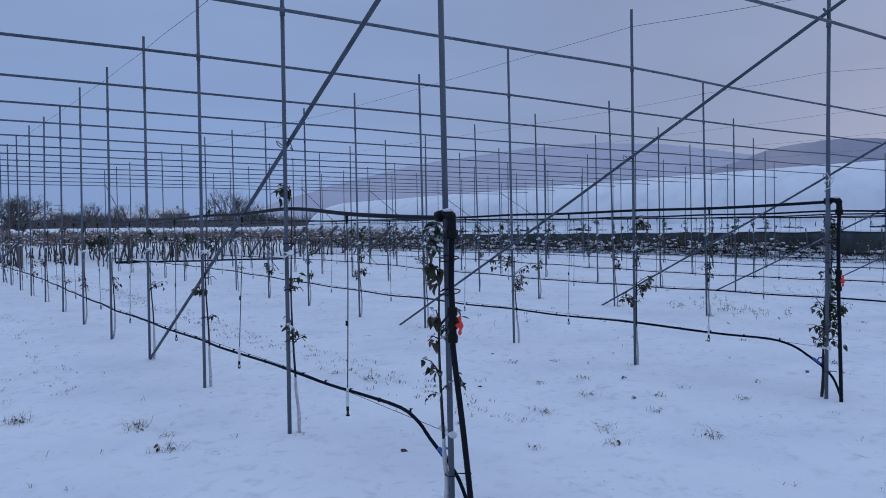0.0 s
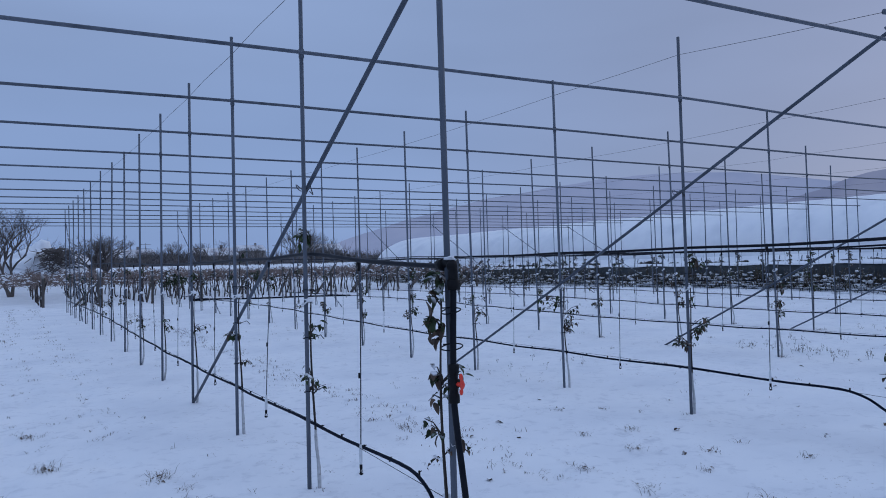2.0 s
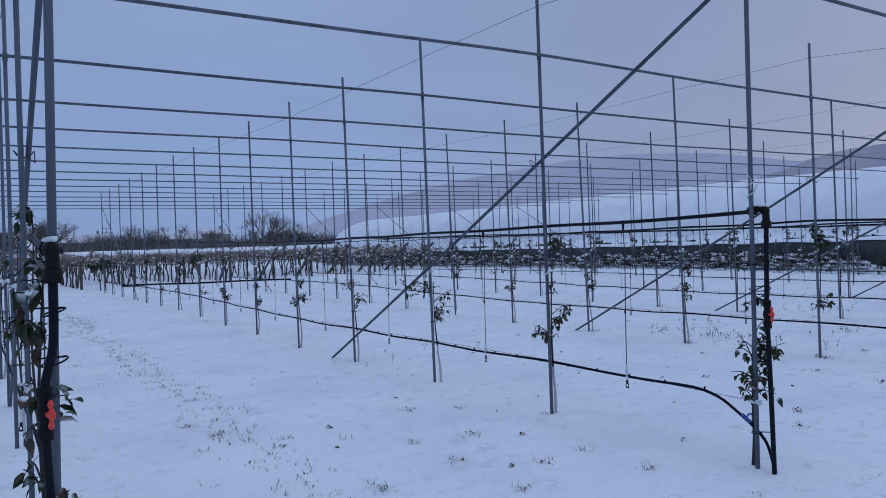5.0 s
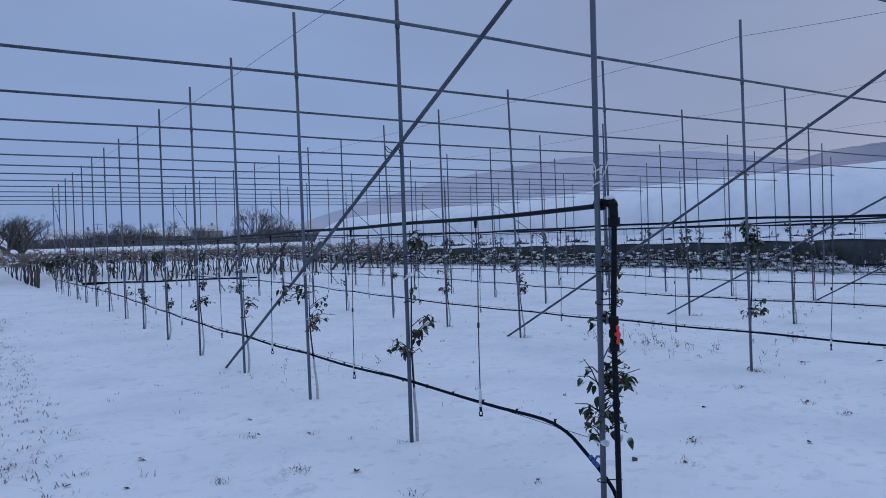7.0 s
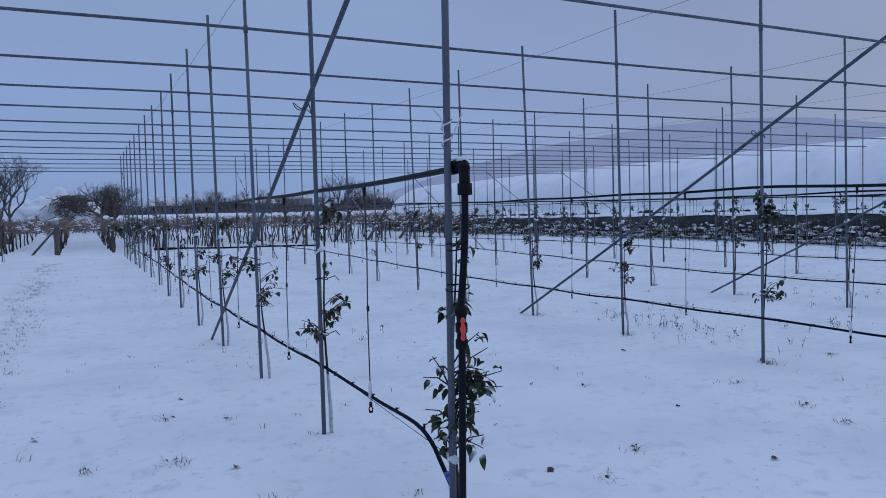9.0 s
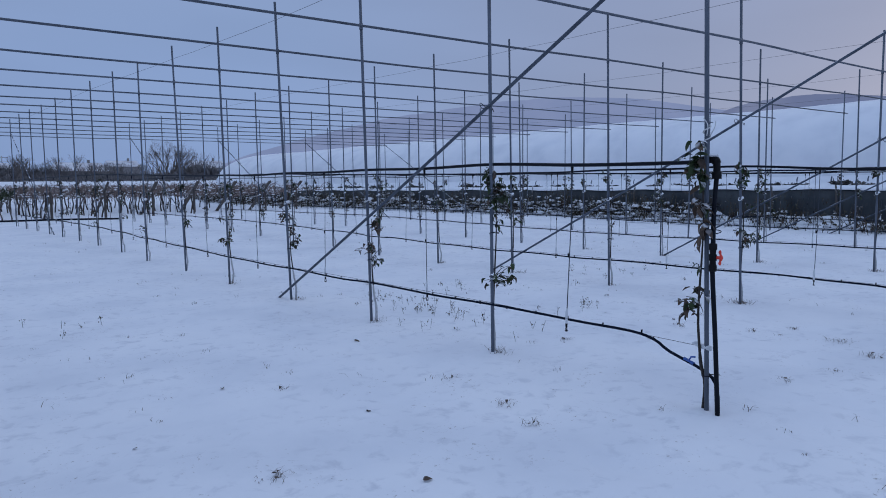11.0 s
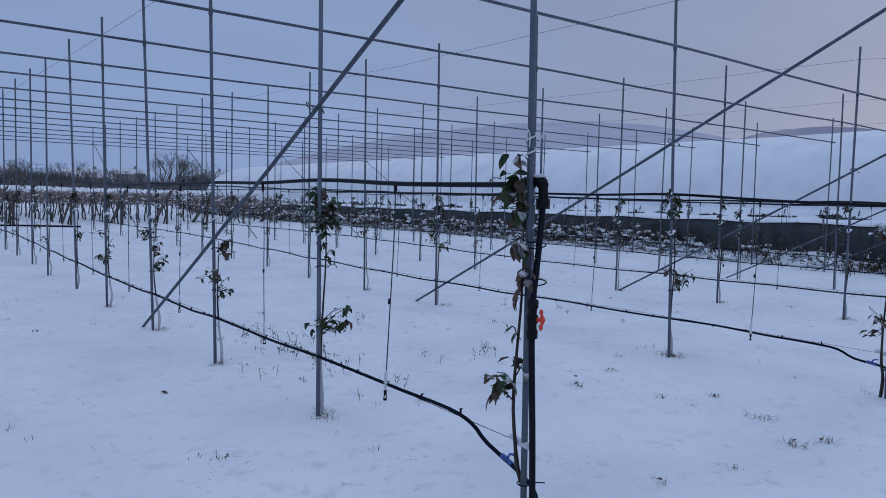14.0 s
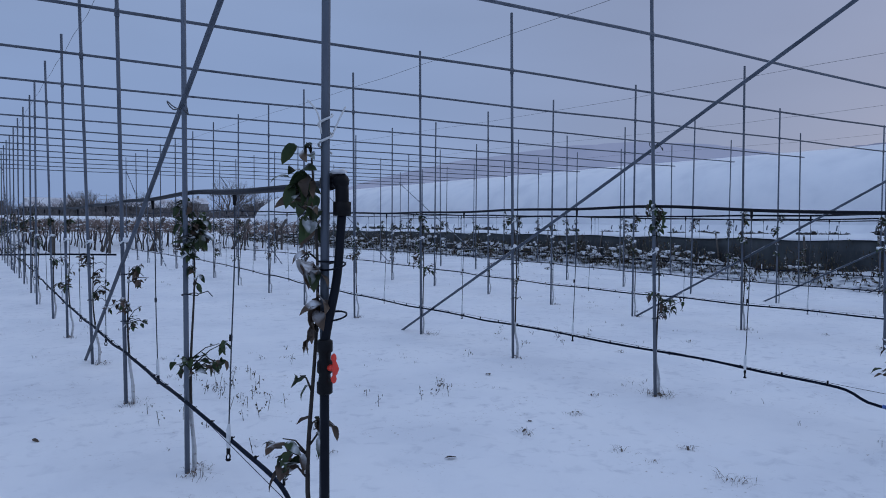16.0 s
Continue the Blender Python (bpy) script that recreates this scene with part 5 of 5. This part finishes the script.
# ---- trees, heap and hedges beyond ----
def bare_tree(x, y, height, spread, seed, depth=6, trunk=0.12, stems=1, label="bare winter tree with fine spreading twigs", leafy=0):
    r = random.Random(seed)
    g = ground_z(x, y)
    ob = empty("bare_tree", (x, y, g), label, "tree", "bare trees")
    st, tw = Shape(), Shape()
    def grow(p, d, ln, rad, lv):
        q = p + d * ln
        mid = (p + q) / 2 + Vector((r.uniform(-1, 1), r.uniform(-1, 1), r.uniform(-0.3, 0.6))) * ln * 0.10
        (st if lv < 3 else tw).tube([p, mid, q], [rad, rad * 0.85, rad * 0.68], 6 if lv < 3 else 3, cap=False)
        if lv >= depth:
            return
        for k in range(r.choice((2, 2, 3)) if lv else 4):
            nd = (d + Vector((r.uniform(-1, 1), r.uniform(-1, 1), r.uniform(-0.25, 0.75))) * spread).normalized()
            grow(mid.lerp(q, r.uniform(0.4, 1.0)) if lv else q, nd, ln * r.uniform(0.6, 0.86), rad * 0.62, lv + 1)
    for k in range(stems):
        d = Vector((r.uniform(-0.6, 0.6), r.uniform(-0.4, 0.4), 1)).normalized() if stems > 1 else Vector((r.uniform(-0.1, 0.1), 0, 1)).normalized()
        grow(Vector((r.uniform(-0.2, 0.2) * (stems > 1), 0, -0.1)), d, height * 0.26, trunk, 0)
    st.make("trunk", TWIG, ob)
    tagged(tw.make("crown", TWIG, ob, "fine bare twigs"), kind="stuff")
    if leafy:
        s = Shape()
        for k in range(leafy):
            v = Vector(r.choice(tw.v)) if tw.v else Vector()
            s.sheet(Matrix.Translation(v) @ Euler((r.uniform(0, 6), r.uniform(0, 6), r.uniform(0, 6))).to_matrix().to_4x4() @ Matrix.Scale(r.uniform(1.0, 1.7), 4), *LEAVES[r.randrange(10)])
        tagged(s.make("remaining_leaves", LEAF, ob), kind="stuff")
    return ob


bare_tree(0.6, 53, 7.0, 0.85, 1, 7, 0.11, 3)
bare_tree(-2.6, 57, 7.0, 0.8, 2, 7, 0.12, 3)
bare_tree(6.5, 60.5, 5.4, 1.2, 3, 6, 0.14, 5, "low spreading fruit tree, bare and twiggy")
bare_tree(11.0, 72, 2.6, 0.6, 5, 6, 0.05, 2)
bare_tree(17.5, 80, 2.8, 0.55, 6, 6, 0.05, 2)
bare_tree(25.0, 82, 2.4, 0.55, 7, 6, 0.05, 3)
bare_tree(33.0, 92, 2.8, 0.5, 9, 6, 0.05, 3)
bare_tree(54, 150, 9.5, 0.6, 8, 8, 0.18, 4, "rounded bare tree standing far off")
bare_tree(63, 160, 5.0, 0.55, 12, 6, 0.10, 3)
bare_tree(70, 155, 4.2, 0.55, 13, 6, 0.10, 3)
bare_tree(47, 160, 6.0, 0.5, 14, 6, 0.12, 2)
bare_tree(36, 150, 7.0, 0.5, 15, 6, 0.12, 2)
bare_tree(27, 140, 6.0, 0.5, 16, 6, 0.12, 2)
for k, (x, y, n) in enumerate(((6.5, 31.5, 90), (10.3, 33, 40), (27.5, 33, 30))):
    bare_tree(x, y, 1.7, 0.6, 40 + k, 5, 0.03, 2, "small shrub holding dull green leaves", n * 6)

# heap of prunings under snow
hx, hy = 2.8, 72.0
heap = empty("brush_heap", (hx, hy, ground_z(hx, hy)), "big heap of cut branches half under snow", "brush heap")
s = Shape()
for k in range(14):
    u = rnd.uniform(-1, 1)
    s.blob((3.2 * u, rnd.uniform(-1.2, 1.2), rnd.uniform(0.0, 1.7) * (1 - abs(u) ** 1.5)), (rnd.uniform(0.9, 1.7), 1.4, rnd.uniform(0.7, 1.3)), k, 0.7, 14, 9)
tagged(s.make("snow_mantle", SNOW, heap, "lumpy snow over the heap"), kind="stuff")
s = Shape()
for k in range(420):
    p = Vector((rnd.gauss(1.3, 0.7), rnd.uniform(-2.9, -1.6), rnd.uniform(0.4, 2.2)))
    s.tube([p, p + Vector((rnd.uniform(-1, 1), rnd.uniform(-0.3, 0.2), rnd.uniform(-0.7, 0.2))) * 0.9], [0.04, 0.02], 4)
tagged(s.make("branch_tangle", TWIG, heap, "loose dark branches"), kind="stuff")

# dark hedge line and far copses
def thicket(name, x0, x1, y, h, seed, n, label):
    r = random.Random(seed)
    s = Shape()
    for k in range(n):
        x = r.uniform(x0, x1)
        yy = y + r.uniform(-3, 3)
        hh = h * (0.45 + 0.75 * max(0, 0.5 + noise.noise(Vector((x * 0.06, seed, 0)))))
        g = ground_z(x, yy)
        p = Vector((x, yy, g + r.uniform(-0.2, 0.5) * hh))
        q = p + Vector((r.uniform(-0.5, 0.5), r.uniform(-0.3, 0.3), r.uniform(0.3, 0.8))) * hh * 0.8
        w = 0.012 * (y / 60)
        s.tube([p, (p + q) / 2 + Vector((r.uniform(-0.1, 0.1), 0, 0)) * hh, q], [w * 1.6, w * 1.2, w * 0.5], 3, cap=False)
        if k % 3 == 0:
            s.blob(p, (0.1 * hh, 0.1 * hh, 0.12 * hh), k % 91, 0.9, 5, 4)
    return tagged(s.make(name, BUSH), label, "hedge", kind="stuff")


thicket("hedge", -30, 60, 112, 1.5, 3, 5200, "dark leafless hedge across the far field")
thicket("far_copse", -40, 190, 190, 6.5, 5, 7000, "far line of leafless thicket")
thicket("garden_hedge", 20, 40, 84, 0.9, 9, 900, "low dusky hedge beyond the vines")
thicket("dark_copse", 29, 47, 203, 6.2, 12, 2600, "broad dark copse beyond the fields")


def cottage(x, y, w, d, h, roof, turn, label):
    g = ground_z(x, y)
    ob = empty("house", (x, y, g), label, "house", "far houses")
    ob.rotation_euler = (0, 0, radians(turn))
    Shape().box((-w / 2, -d / 2, -0.3), (w / 2, d / 2, h)).make("wall", HOUSE, ob, smooth=False)
    v = [(-w / 2 - 0.4, -d / 2 - 0.4, h), (w / 2 + 0.4, -d / 2 - 0.4, h), (w / 2 + 0.4, d / 2 + 0.4, h), (-w / 2 - 0.4, d / 2 + 0.4, h), (-w / 2 - 0.2, 0, h + roof), (w / 2 + 0.2, 0, h + roof)]
    rf = mesh_ob("roof", v, [(0, 1, 5, 4), (2, 3, 4, 5), (1, 2, 5), (3, 0, 4), (0, 3, 2, 1)], ROOFING, ob, smooth=False)
    Shape().box((w * 0.2, -0.3, h + roof * 0.5), (w * 0.2 + 0.6, 0.3, h + roof + 0.8)).make("chimney", HOUSE, rf, smooth=False)
    for k in range(max(2, int(w / 3.2))):
        cx = -w / 2 + w * (k + 0.5) / max(2, int(w / 3.2))
        Shape().box((cx - 0.5, -d / 2 - 0.05, h * 0.42), (cx + 0.5, -d / 2 + 0.05, h * 0.42 + 1.2)).make("window", GLASS, ob, smooth=False)


cottage(56, 235, 13, 9, 4.2, 2.6, 8, "far low house with a snowy gable roof")
cottage(96, 240, 10, 8, 5.5, 2.4, -10, "far pale two-storey house under snow")
cottage(30, 230, 15, 9, 3.8, 2.6, 4, "far long farm building with snowy roof")
cottage(10, 225, 12, 9, 4.0, 2.5, -6, "far farmhouse with reddish snowy roof")
cottage(72, 250, 9, 8, 6.0, 2.0, 0, "far block-like house beyond the trees")


def pylon(x, y, h, arms):
    g = ground_z(x, y)
    ob = empty("power_pole", (x, y, g), "slender power-line pole far off", "power pole", "power poles")
    Shape().tube([(0, 0, -0.5), (0, 0, h)], [0.15, 0.1], 7).make("pole", TIMBER, ob)
    for k in range(arms):
        Shape().tube([(-1.6, 0, h - 0.5 - 1.3 * k), (1.6, 0, h - 0.5 - 1.3 * k)], 0.07, 6).make("crossarm", TIMBER, ob)


for x, y, h, a in ((40, 260, 9.5, 2), (48, 264, 9, 2), (88, 270, 9, 1)):
    pylon(x, y, h, a)
